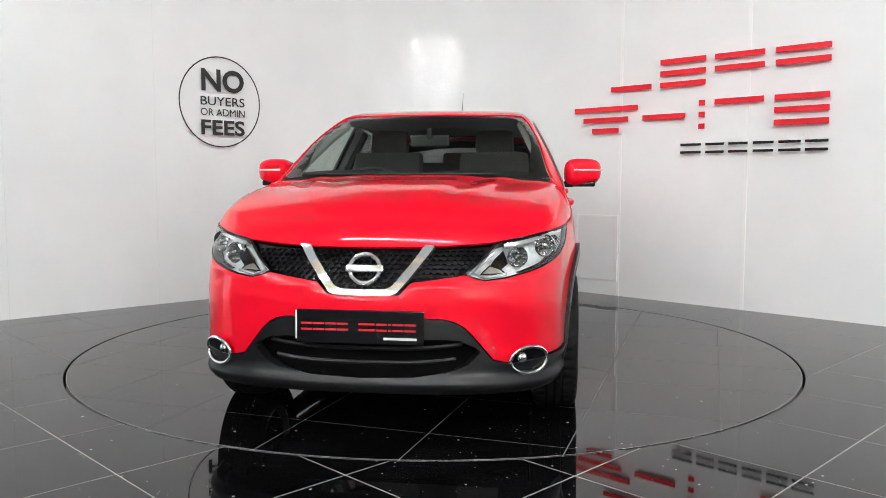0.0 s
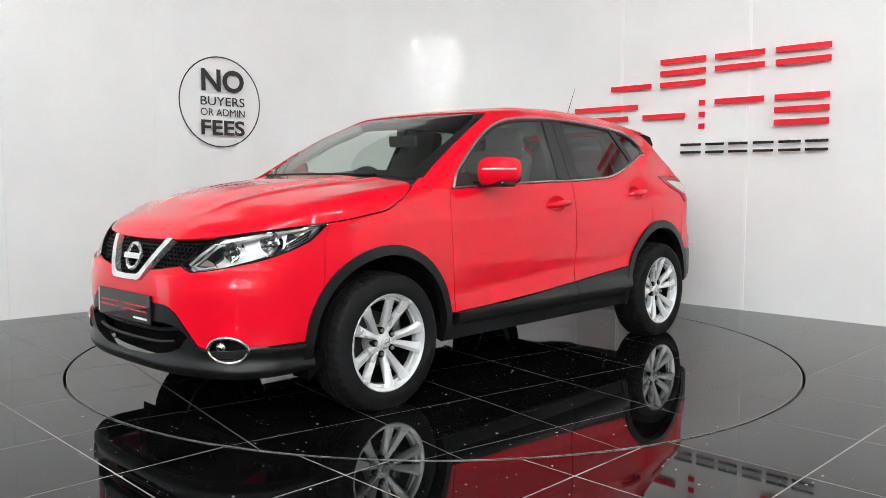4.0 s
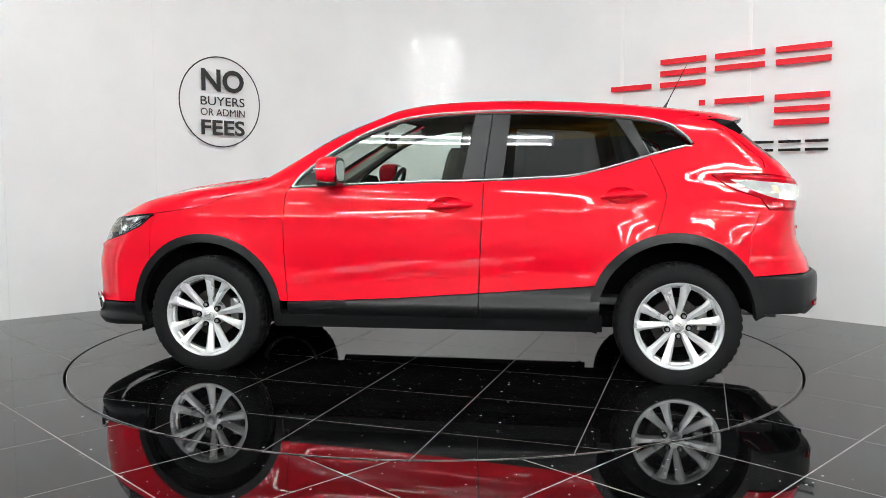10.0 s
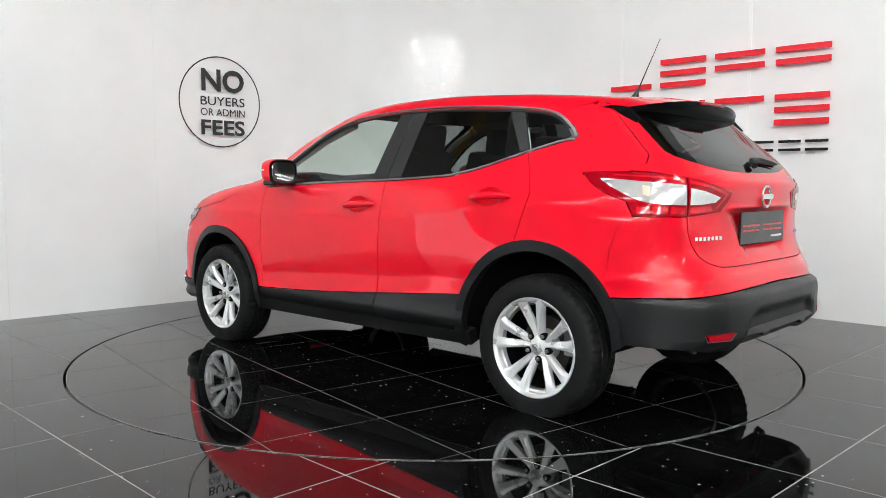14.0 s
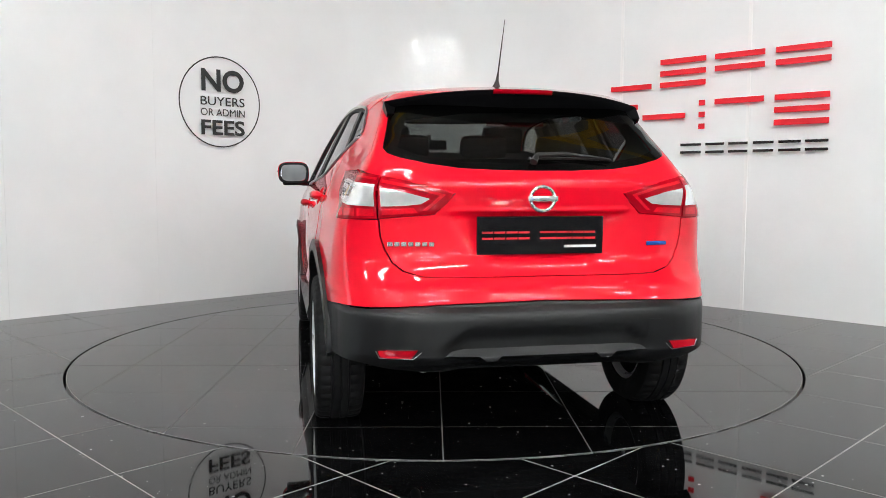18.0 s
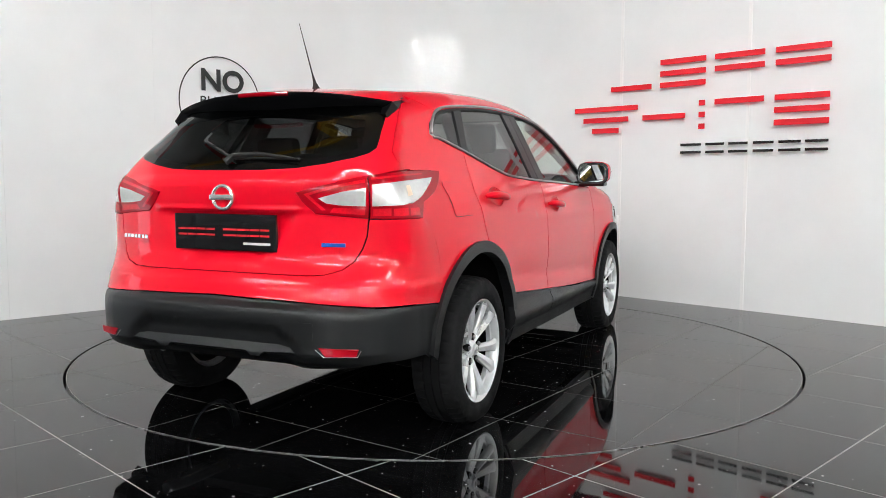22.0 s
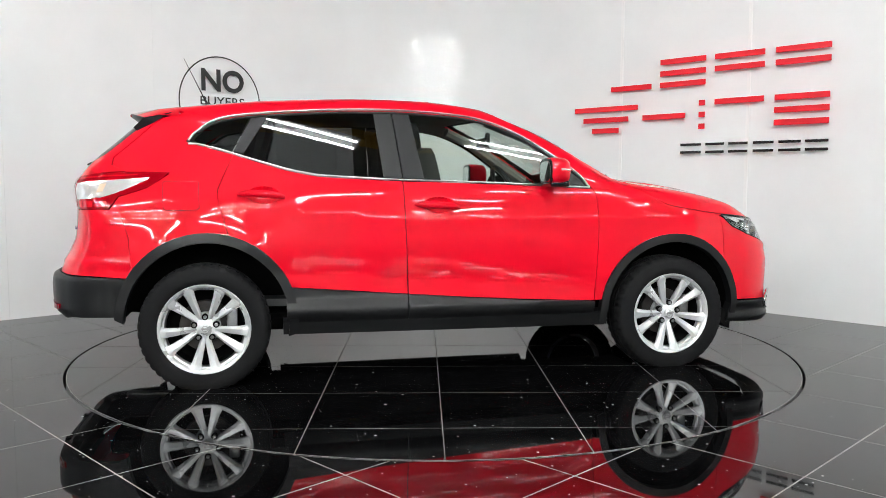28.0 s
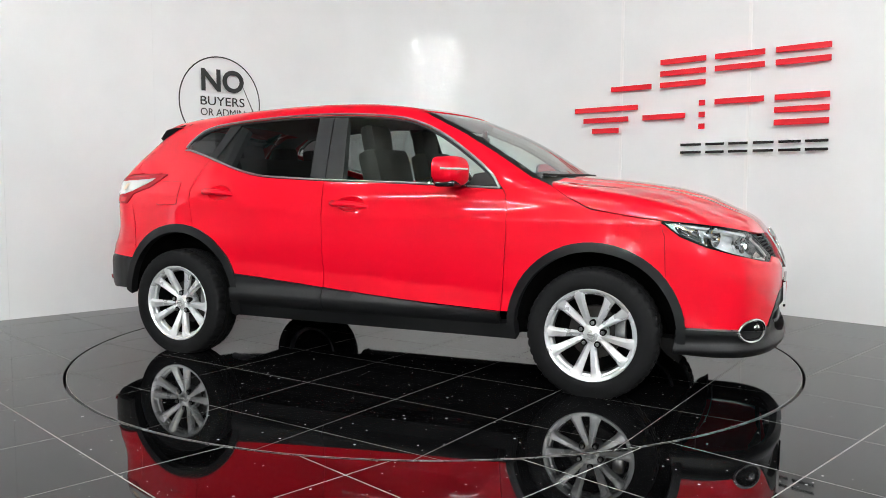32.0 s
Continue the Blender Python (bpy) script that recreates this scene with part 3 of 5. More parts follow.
notice = thing("wall_notice", "round black vinyl notice about buyers fees on the white wall", "notice", at=on_wall(L0, -DIR_L, 1.90, 1.808, 0.002))
bm = bmesh.new()
ring_o, ring_i = [], []
for k in range(96):
    a = 2 * math.pi * k / 96
    ring_o.append(bm.verts.new((0.405 * math.cos(a), 0.412 * math.sin(a), 0.001)))
    ring_i.append(bm.verts.new((0.393 * math.cos(a), 0.400 * math.sin(a), 0.001)))
for k in range(96):
    bm.faces.new((ring_o[k], ring_o[(k + 1) % 96], ring_i[(k + 1) % 96], ring_i[k]))
part("ring", bm, M_VINYL, notice)
lettering("word", "NO", 0.425, 0.205, pose(0.026, 0.194, 0.001), M_VINYL, notice, 0.028)
lettering("word", "BUYERS", 0.440, 0.080, pose(0.022, 0.007, 0.001), M_VINYL, notice, 0.004)
lettering("word", "OR ADMIN", 0.440, 0.066, pose(0.022, -0.094, 0.001), M_VINYL, notice, 0.0)
lettering("word", "FEES", 0.435, 0.138, pose(0.022, -0.232, 0.001), M_VINYL, notice, 0.024)

# low service hatch beside the sign wall's joint
hatch = thing("service_hatch", "low white service hatch panel set on the wall", "hatch", at=on_wall(CORNER, DIR_R, 2.18, 0.0, 0.0))
box("hatch_panel", (0.44, 0.60, 0.012), (0, 0.456, 0.006), M_WALL, hatch, 0.002)
for sx in (-1, 1):
    box("hatch_edge", (0.022, 0.61, 0.02), (sx * 0.226, 0.456, 0.010), M_STRIP, hatch, 0.002)
for z in (0.148, 0.764):
    box("hatch_edge", (0.474, 0.016, 0.02), (0, z, 0.010), M_STRIP, hatch, 0.002)

# ---- the turntable ----
table = thing("turntable", "round turning floor plate laid with black polished tiles", "turntable")
v, f = flat_mesh([RIM_IN], 0.5)
link_mesh("table_bed", [(x, y, -0.0006) for x, y in v], f, M_TABLEGROUT, table)
bm = bmesh.new()
rim_r = TABLE_R - GAP
for k in range(160):
    a0, a1 = 2 * math.pi * k / 160, 2 * math.pi * (k + 1) / 160
    c = [[bm.verts.new((r * math.cos(a), r * math.sin(a), z)) for a in (a0, a1)] for r, z in ((rim_r - 0.003, 0.0003), (rim_r, 0.0003), (rim_r, -0.1))]
    bm.faces.new((c[0][0], c[1][0], c[1][1], c[0][1])), bm.faces.new((c[1][0], c[2][0], c[2][1], c[1][1]))
part("rim_edge", bm, M_EDGING, table, "thin pale metal edge")


def ray_side(q, s):
    return np.stack([q[:, 0], 0 * q[:, 0], q[:, 1]], 1), np.tile((0.0, s, 0.0), (len(q), 1)), 1.2


def ray_front(q, s):
    a = np.radians(q[:, 0] * 100)
    return np.stack([np.full(len(q), 1.2), 0 * a, q[:, 1]], 1), np.stack([np.cos(a), np.sin(a), 0 * a], 1), 1.6


def ray_rear(q, s):
    a = np.radians(q[:, 0] * 100)
    return np.stack([np.full(len(q), -1.3), 0 * a, q[:, 1]], 1), np.stack([-np.cos(a), np.sin(a), 0 * a], 1), 1.6


def ray_roof(q, s):
    a = np.radians(q[:, 1] * 100)
    return np.stack([q[:, 0], 0 * a, np.full(len(q), 1.0)], 1), np.stack([0 * a, np.sin(a), np.cos(a)], 1), 1.3


def ray_bonnet(q, s):
    a = np.radians(q[:, 1] * 100)
    return np.stack([q[:, 0], 0 * a, np.full(len(q), 0.55)], 1), np.stack([0 * a, np.sin(a), np.cos(a)], 1), 1.4


def ray_top(q, s):
    return np.stack([q[:, 0], q[:, 1], np.full(len(q), 0.35)], 1), np.tile((0.0, 0.0, 1.0), (len(q), 1)), 1.4


def on_body(kind, pts, s=1, lift=0.0):
    """Points of a flat outline laid on the car's body: places and normals."""
    q = np.array(pts, float).reshape(-1, 2)
    p = meet(*kind(q, s))
    n = slope(p)
    return p + n * lift, n


def both(half):
    """An outline symmetric about the middle, from its half on the positive side."""
    half = [tuple(p) for p in half]
    return half + [(-x, z) for x, z in reversed(half) if abs(x) > 1e-6]


def both_roof(half):
    half = [tuple(p) for p in half]
    return half + [(x, -a) for x, a in reversed(half) if abs(a) > 1e-6]


def deg(*pts):
    """Angles in degrees to the outline's unit of a hundred degrees."""
    return [(a / 100, z) for a, z in pts]


def panel(name, kind, outline, mat, parent, s=1, lift=0.0, depth=0.014, step=0.03, holes=(), label="", bulge=None, even=False):
    """A sheet of the car's skin: its outline laid on the body, with a turned-in rim."""
    v, f = flat_mesh([list(outline)] + [list(h) for h in holes], step)
    p, n = on_body(kind, v, s, lift)
    if even:
        # sheet glass keeps one even curve
        x, z = p[:, 0], p[:, 2]
        g = np.stack([1 + 0 * x, x, z, x * x, x * z, z * z], 1)
        c = np.linalg.lstsq(g, p[:, 1], rcond=None)[0]
        p = np.stack([x, g @ c, z], 1)
        n = np.stack([-(c[1] + 2 * c[3] * x + c[4] * z), 1 + 0 * x, -(c[2] + c[4] * x + 2 * c[5] * z)], 1) * s
        n /= np.linalg.norm(n, axis=1)[:, None]
    if bulge:
        p = p + n * bulge(v)[:, None]
        h = 1e-3
        pu, nu = on_body(kind, v + (h, 0), s, lift)
        pv, nv = on_body(kind, v + (0, h), s, lift)
        pu, pv = pu + nu * bulge(v + (h, 0))[:, None], pv + nv * bulge(v + (0, h))[:, None]
        c = np.cross(pu - p, pv - p)
        c /= np.linalg.norm(c, axis=1)[:, None] + 1e-12
        n = c * np.sign((c * n).sum(1))[:, None]
    t = p[f]
    face = (np.cross(t[:, 1] - t[:, 0], t[:, 2] - t[:, 0]) * n[f[:, 0]]).sum()
    if face < 0:
        f = f[:, ::-1]
    f = [tuple(int(i) for i in t) for t in f]
    verts, norms, faces = list(p), list(n), list(f)
    if depth:
        for a, b in border(f):
            k = len(verts)
            d = p[b] - p[a]
            out = np.cross(d, n[a])
            out /= np.linalg.norm(out) + 1e-12
            verts += [p[a], p[b], p[b] - n[b] * depth, p[a] - n[a] * depth]
            norms += [out] * 4
            faces.append((k + 3, k + 2, k + 1, k))
    return link_mesh(name, verts, faces, mat, parent, True, label, norms)


def bead(name, kind, pts, radius, mat, parent, s=1, lift=0.0, closed=False, seg=6, label=""):
    """A thin moulding along a line on the body."""
    p, _ = on_body(kind, pts, s, lift)
    return part(name, tube([tuple(q) for q in p], radius, seg, closed), mat, parent, label, True)


def arc(cx, cz, r, a0, a1, n=18):
    return [(cx + r * math.cos(radians(a0 + (a1 - a0) * k / n)), cz + r * math.sin(radians(a0 + (a1 - a0) * k / n))) for k in range(n + 1)]


# ---- the car ----
car = thing("car", "red five-door crossover car with black lower cladding and silver alloy wheels", "car")

# lines shared by the panels, in side view (x, z)
DLO_TOP = curve((0.817, 1.057), (0.754, 1.138), (0.603, 1.250), (0.415, 1.365), (0.222, 1.440), (0.026, 1.471), (-0.27, 1.488), (-0.633, 1.484), (-1.062, 1.454), (-1.259, 1.418), (-1.365, 1.348), (-1.402, 1.303), n=5)
DLO_LOW = curve((0.817, 1.057), (0.502, 1.073), (0.160, 1.086), (-0.248, 1.097), (-0.469, 1.107), (-0.757, 1.126), (-0.989, 1.181), (-1.162, 1.234), (-1.402, 1.300), n=5)
F_ARCH, R_ARCH = (1.330, 0.338, 0.449), (-1.305, 0.352, 0.465)
low_of = knots(*[(x, z) for x, z in DLO_LOW[::3]])
top_of = knots(*[(x, z) for x, z in DLO_TOP[::3]])
sill_of = knots((0.90, 0.405), (0.35, 0.431), (-0.246, 0.475), (-0.90, 0.528))


def between(line, x0, x1):
    """The stretch of a line from x0 back to x1 (x falls)."""
    return [p for p in line if x1 < p[0] < x0]


def low_line(x0, x1, d=0.0):
    k = max(3, int(abs(x0 - x1) / 0.04))
    return [(x, float(low_of(x)) + d) for x in np.linspace(x0, x1, k)]


def top_part(x0, x1, d=0.0):
    k = max(3, int(abs(x0 - x1) / 0.03))
    return [(x, float(top_of(x)) + d) for x in np.linspace(x0, x1, k)]


def sill_line(x0, x1, d=0.0):
    return [(x, float(sill_of(x)) + d) for x in np.linspace(x0, x1, 6)]


HANDLES = ((0.040, -0.205, 0.945, 0.962), (-0.905, -1.145, 1.002, 1.016))


def handle_cup(x0, x1, z0, z1):
    xm, zm = (x0 + x1) / 2 + 0.012, (z0 + z1) / 2 + 0.006
    return [(xm + 0.088 * math.cos(t), zm + 0.046 * math.sin(t)) for t in np.linspace(0, 2 * math.pi, 28)[:-1]]


REAR_CUT = curve((-1.168, 1.228), (-1.226, 1.096), (-1.248, 1.018), (-1.222, 0.90), (-1.194, 0.800), n=5)
FRONT_CUT = curve((0.837, 1.050), (0.857, 1.000), (0.866, 0.845), (0.856, 0.60), (0.842, 0.408), n=5)
BONNET_EDGE = curve((1.665, 0.900), (1.53, 0.917), (1.43, 0.934), (1.36, 0.945), (1.300, 0.958), (1.243, 0.986), (1.184, 1.014), (1.142, 1.040), (1.095, 1.066), n=4)
B_CUT = knots((0.30, -0.249), (0.47, -0.247), (0.70, -0.253), (0.95, -0.262), (1.10, -0.268))

for s in (1, -1):
    # front fender
    fender = [(x, z - 0.004) for x, z in BONNET_EDGE]
    fender += curve((1.090, 1.068), (1.03, 1.092), (0.975, 1.108), (0.90, 1.085), (0.835, 1.056), n=4)
    fender += [(x + 0.002, z) for x, z in FRONT_CUT[1:]]
    fender += arc(*F_ARCH[:2], F_ARCH[2] - 0.02, 170, 26, 26)
    seam, _ = on_body(ray_front, deg((59.8, 0.57), (60.05, 0.70), (60.1, 0.82), (61.5, 0.890)))
    fender += [(q[0], q[2]) for q in seam]
    panel("front_fender", ray_side, fender, M_PAINT, car, s)
    # doors
    front = [(x - 0.002, z) for x, z in FRONT_CUT] + sill_line(0.838, -0.243) + [(float(B_CUT(z)) + 0.0025, z) for z in (0.70, 0.95, 1.085)] + low_line(-0.262, 0.815, -0.010)
    d1 = panel("front_door", ray_side, front, M_PAINT, car, s, holes=[handle_cup(*HANDLES[0])])
    rear = [(float(B_CUT(z)) - 0.0025, z) for z in (0.95, 0.70, 0.477)] + sill_line(-0.252, -0.885) + arc(*R_ARCH[:2], R_ARCH[2] - 0.02, 22, 74, 14) + list(reversed([(x + 0.002, z) for x, z in REAR_CUT])) + low_line(-1.15, -0.27, -0.010)
    d2 = panel("rear_door", ray_side, rear, M_PAINT, car, s, holes=[handle_cup(*HANDLES[1])])
    for d, x0, x1 in ((d1, 0.838, -0.2455), (d2, -0.2505, -0.90)):
        panel("door_cladding", ray_side, sill_line(x0, x1, -0.004) + [(x1, 0.315), (x0, 0.315)], M_CLAD, d, s, lift=0.010, depth=0.03, label="black plastic lower door strip",
              bulge=lambda v: 0.016 * np.clip((0.455 - v[:, 1]) / 0.035, 0, 1) - 0.034 * np.clip((0.395 - v[:, 1]) / 0.08, 0, 1) ** 1.5)
    panel("sill", ray_side, [(0.92, 0.34), (0.92, 0.26), (-0.92, 0.27), (-0.92, 0.34)], M_CLAD, car, s, lift=0.004, depth=0.06)
    # window frames and panes
    panel("front_pane", ray_side, [(0.795, 1.065)] + top_part(0.74, -0.215, -0.016) + [(-0.205, 1.45)] + [(-0.150, 1.105)] + low_line(-0.150, 0.79, 0.006), M_WINDOW, d1, s, lift=-0.008, depth=0, label="clear side glass", even=True)
    panel("rear_pane", ray_side, top_part(-0.405, -0.985, -0.020) + [(-1.000, 1.44), (-1.120, 1.245)] + low_line(-1.120, -0.37, 0.008) , M_PRIVACY, d2, s, lift=-0.008, depth=0, label="dark privacy glass", even=True)
    panel("quarter_pane", ray_side, top_part(-1.085, -1.255, -0.016) + [(-1.275, 1.400), (-1.352, 1.335), (-1.374, 1.309)] + low_line(-1.36, -1.175, 0.010), M_PRIVACY, car, s, lift=-0.008, depth=0, label="dark privacy glass", even=True)
    panel("pillar_cover", ray_side, [(-0.146, 1.104), (-0.205, 1.465), (-0.300, 1.474), (-0.262, 1.106)], M_PILLAR, d1, s, lift=-0.001, depth=0.012, label="satin black pillar cover")
    panel("pillar_cover", ray_side, [(-0.268, 1.106), (-0.306, 1.474), (-0.405, 1.474), (-0.370, 1.112)], M_PILLAR, d2, s, lift=-0.001, depth=0.012, label="satin black pillar cover")
    panel("pillar_cover", ray_side, [(-0.985, 1.446), (-1.072, 1.438), (-1.168, 1.245), (-1.118, 1.235)], M_PILLAR, d2, s, lift=-0.001, depth=0.012, label="satin black pillar cover")
    panel("corner_cover", ray_side, [(0.800, 1.066), (0.742, 1.142), (0.660, 1.130), (0.640, 1.074)], M_SEAL, d1, s, lift=-0.002, depth=0.01)
    bead("lower_window_trim", ray_side, low_line(0.817, -1.402, -0.002), 0.0058, M_TRIM, car, s, 0.003, label="bright metal window strip")
    bead("upper_window_trim", ray_side, DLO_TOP, 0.0075, M_TRIM, car, s, 0.002, label="bright metal window strip")
    bead("window_seal", ray_side, [(x, z - 0.015 if i < len(DLO_TOP) - 6 else z) for i, (x, z) in enumerate(DLO_TOP)][1:-3], 0.008, M_SEAL, car, s, -0.003)
    # quarter panel
    quarter = [(x - 0.002, z) for x, z in REAR_CUT] + arc(*R_ARCH[:2], R_ARCH[2] - 0.02, 72, 150, 18) + [(-1.715, 0.605), ]
    seam, _ = on_body(ray_rear, deg((65.5, 0.606), (64.5, 0.80), (61.5, 0.930), (58.6, 0.939), (60.4, 1.003), (68.2, 1.048), (75.5, 1.127), (70, 1.137), (59.5, 1.135), (54.6, 1.17), (53.8, 1.21), (58.3, 1.30), (63.6, 1.385), (68, 1.43)))
    quarter += [(q[0], q[2]) for q in seam] + [(-1.42, 1.462), (-1.25, 1.470)]
    quarter += [(-1.24, 1.436), (-1.275, 1.416), (-1.378, 1.352), (-1.418, 1.300), (-1.35, 1.276)]
    panel("quarter_panel", ray_side, quarter, M_PAINT, car, s, lift=-0.001)
    panel("quarter_lining", ray_side, [(-1.10, 1.05), (-1.16, 1.20), (-1.40, 1.275), (-1.44, 1.30), (-1.40, 1.36), (-1.30, 1.42), (-1.25, 1.45), (-1.45, 1.44), (-1.60, 1.36), (-1.72, 1.22), (-1.80, 1.05)], M_LINER, car, s, lift=-0.03, depth=0, step=0.06)
    # arch mouldings
    for cx, cz, r, a0, a1, inner in ((*F_ARCH, -8, 187, 0.408), (*R_ARCH, -9, 177, 0.420)):
        outer = arc(cx, cz, r, a0, a1, 30)
        panel("arch_moulding", ray_side, outer + list(reversed(arc(cx, cz - 0.006, inner, a0 - 2, a1 + 2, 30))), M_CLAD, car, s, lift=0.016, depth=0.05, step=0.025, label="black plastic wheel arch moulding")
        p, _ = on_body(ray_side, arc(cx, cz, inner + 0.01, a0 - 1, a1 + 1, 26), s)
        well = [tuple(q) for q in p] + [(q[0], s * 0.52, q[2]) for q in p]
        k = len(p)
        ob = link_mesh("arch_liner", well, [(i, i + 1, i + 1 + k, i + k) for i in range(k - 1)] + [tuple(range(k, 2 * k))], M_DARK, car, True)

# roof with its pillars, bonnet, screens
roof_half = [(0.322, 0.0), (0.315, 0.15), (0.30, 0.32), (0.262, 0.485), (0.33, 0.522), (0.53, 0.605), (0.75, 0.705), (0.87, 0.765), (1.00, 0.830), (1.02, 0.86)]
roof_half += [(0.84, 0.868), (0.756, 0.796), (0.603, 0.708), (0.414, 0.615), (0.222, 0.557), (0.026, 0.534), (-0.27, 0.519), (-0.633, 0.520), (-1.062, 0.537), (-1.259, 0.558), (-1.33, 0.54), (-1.46, 0.49), (-1.47, 0.30), (-1.46, 0.0)]
panel("roof", ray_roof, both_roof(roof_half), M_PAINT, car, lift=0.001, step=0.035)
panel("roof_lining", ray_roof, both_roof(roof_half), M_LINER, car, lift=-0.018, depth=0, step=0.05)
liner_half = [(0.20, 0.0), (0.12, 0.42), (-0.27, 0.46), (-1.062, 0.48), (-1.40, 0.46), (-1.40, 0.0)]
panel("headliner", ray_roof, both_roof(liner_half), M_LINER, car, lift=-0.045, depth=0, step=0.08)
screen_half = [(0.328, 0.0), (0.321, 0.15), (0.306, 0.32), (0.268, 0.480), (0.334, 0.517), (0.533, 0.600), (0.752, 0.700), (0.872, 0.760), (0.995, 0.822), (1.04, 0.72), (1.08, 0.50), (1.12, 0.0)]
screen = panel("windscreen", ray_roof, both_roof(screen_half), M_WINDOW, car, lift=-0.004, depth=0, step=0.05, label="clear laminated windscreen")
panel("screen_band", ray_roof, both_roof(screen_half), M_SEAL, screen, lift=-0.007, depth=0, step=0.05, holes=[both_roof([(x, a) for x, a in [(0.372, 0.0), (0.365, 0.15), (0.345, 0.31), (0.308, 0.458), (0.36, 0.492), (0.545, 0.575), (0.760, 0.672), (0.878, 0.730), (0.955, 0.775), (0.985, 0.68), (1.025, 0.47), (1.06, 0.0)]])])
nose_edge, _ = on_body(ray_front, deg(*curve((0, 0.819), (16.2, 0.824), (31.8, 0.843), (44, 0.873), (52, 0.890), (60.8, 0.903), n=5)))
bonnet_half = [(q[0], math.atan2(q[1], q[2] - 0.55) / radians(100)) for q in nose_edge]
side_edge, _ = on_body(ray_side, [(x, z + 0.002) for x, z in BONNET_EDGE[1:]])
bonnet_half += [(q[0], math.atan2(q[1], q[2] - 0.55) / radians(100)) for q in side_edge]
bonnet_half += [(1.075, 0.52), (1.085, 0.44), (1.115, 0.25), (1.13, 0.0)]


def bonnet_folds(v):
    y = 0.53 * np.tan(np.radians(np.minimum(np.abs(v[:, 1]), 0.7) * 100)) 
    t = np.clip((v[:, 0] - 1.1) / 1.0, 0, 1)
    ridge = 0.52 - 0.17 * t
    fade = np.clip((1 - t) / 0.75, 0, 1)
    raised = 0.016 / (1 + np.exp((y - ridge) / 0.016))
    return (raised - 0.010 * np.exp(-((y - ridge + 0.13) / 0.075) ** 2)) * fade


panel("bonnet", ray_bonnet, both_roof(bonnet_half), M_PAINT, car, lift=-0.004, step=0.022, bulge=bonnet_folds)
panel("scuttle", ray_roof, both_roof([(1.05, 0.0), (1.01, 0.48), (0.95, 0.78), (1.03, 0.84), (1.12, 0.60), (1.17, 0.0)]), M_SEAL, car, lift=-0.014, depth=0, step=0.05)

# ---- the front end ----
cover = deg((0, 0.543), (14, 0.543), (18.5, 0.539), (20.5, 0.529), (22.4, 0.510), (24.0, 0.483), (29.1, 0.372), (32, 0.358), (41.5, 0.374), (50, 0.379), (56.4, 0.381), (57.8, 0.48), (59.7, 0.57), (59.9, 0.70), (60.0, 0.82),
            (61.3, 0.888), (59.5, 0.872), (56, 0.821), (50, 0.774), (43, 0.737), (37, 0.712), (32, 0.694), (27.3, 0.685), (25, 0.697), (23.3, 0.711), (17, 0.694), (11.2, 0.680), (8.3, 0.632), (0, 0.630))


def bumper_folds(v):
    a = np.abs(v[:, 0]) * 100
    return 0.014 * np.exp(-np.sqrt((v[:, 1] - 0.635 - 0.0018 * a) ** 2 + 0.00002) / 0.022) * np.clip((a - 6) / 8, 0, 1) * np.clip((48 - a) / 10, 0, 1) - 0.004 * np.exp(-((a - 36) / 9) ** 2 - ((v[:, 1] - 0.46) / 0.08) ** 2)


front_bumper = panel("front_bumper", ray_front, both(cover), M_PAINT, car, step=0.022, bulge=bumper_folds)
lower = deg((0, 0.540), (13.8, 0.540), (18.3, 0.535), (20.3, 0.525), (22.2, 0.506), (23.8, 0.479), (28.9, 0.367), (32, 0.352), (41.5, 0.368), (50, 0.373), (56.4, 0.375), (56.6, 0.25), (45, 0.236), (30, 0.232), (15, 0.232), (0, 0.232))
mouth = deg((0, 0.455), (18, 0.458), (21.5, 0.452), (25.0, 0.425), (26.2, 0.405), (23.5, 0.352), (20, 0.326), (12, 0.304), (0, 0.297))
panel("lower_bumper", ray_front, both(lower), M_CLAD, front_bumper, lift=0.002, step=0.02, holes=[both(mouth)], depth=0.05, label="black plastic lower bumper",
      bulge=lambda v: 0.026 * np.exp(-((v[:, 1] - 0.272) / 0.035) ** 2) + 0.012 * np.exp(-((v[:, 1] - 0.36) / 0.03) ** 2) * np.clip((np.abs(v[:, 0]) * 100 - 26) / 6, 0, 1))
# near-black sheet stands in for the unlit depth behind the intake
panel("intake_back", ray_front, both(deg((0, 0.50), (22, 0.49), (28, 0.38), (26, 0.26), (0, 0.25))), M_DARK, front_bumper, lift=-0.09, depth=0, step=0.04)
for z0, z1, a1, out in ((0.408, 0.432, 22.5, -0.03), (0.352, 0.372, 21.0, -0.02)):
    line = [(a / 100, z0 + (z1 - z0) * (abs(a) / a1) ** 3) for a in np.linspace(-a1, a1, 25)]
    bead("intake_blade", ray_front, line, 0.009, M_CLAD, front_bumper, 1, out)
grille_out = deg((0, 0.814), (10, 0.816), (16.5, 0.819), (24, 0.829), (31.2, 0.838), (23.0, 0.722), (17, 0.702), (11.0, 0.688), (7.6, 0.640), (0, 0.636))
grille = panel("grille", ray_front, both(grille_out), M_GRILLE, car, lift=-0.028, depth=0, step=0.03, label="black honeycomb grille")
hexes_v, hexes_f = [], []
pitch_a, pitch_z = 0.0165, 0.0205
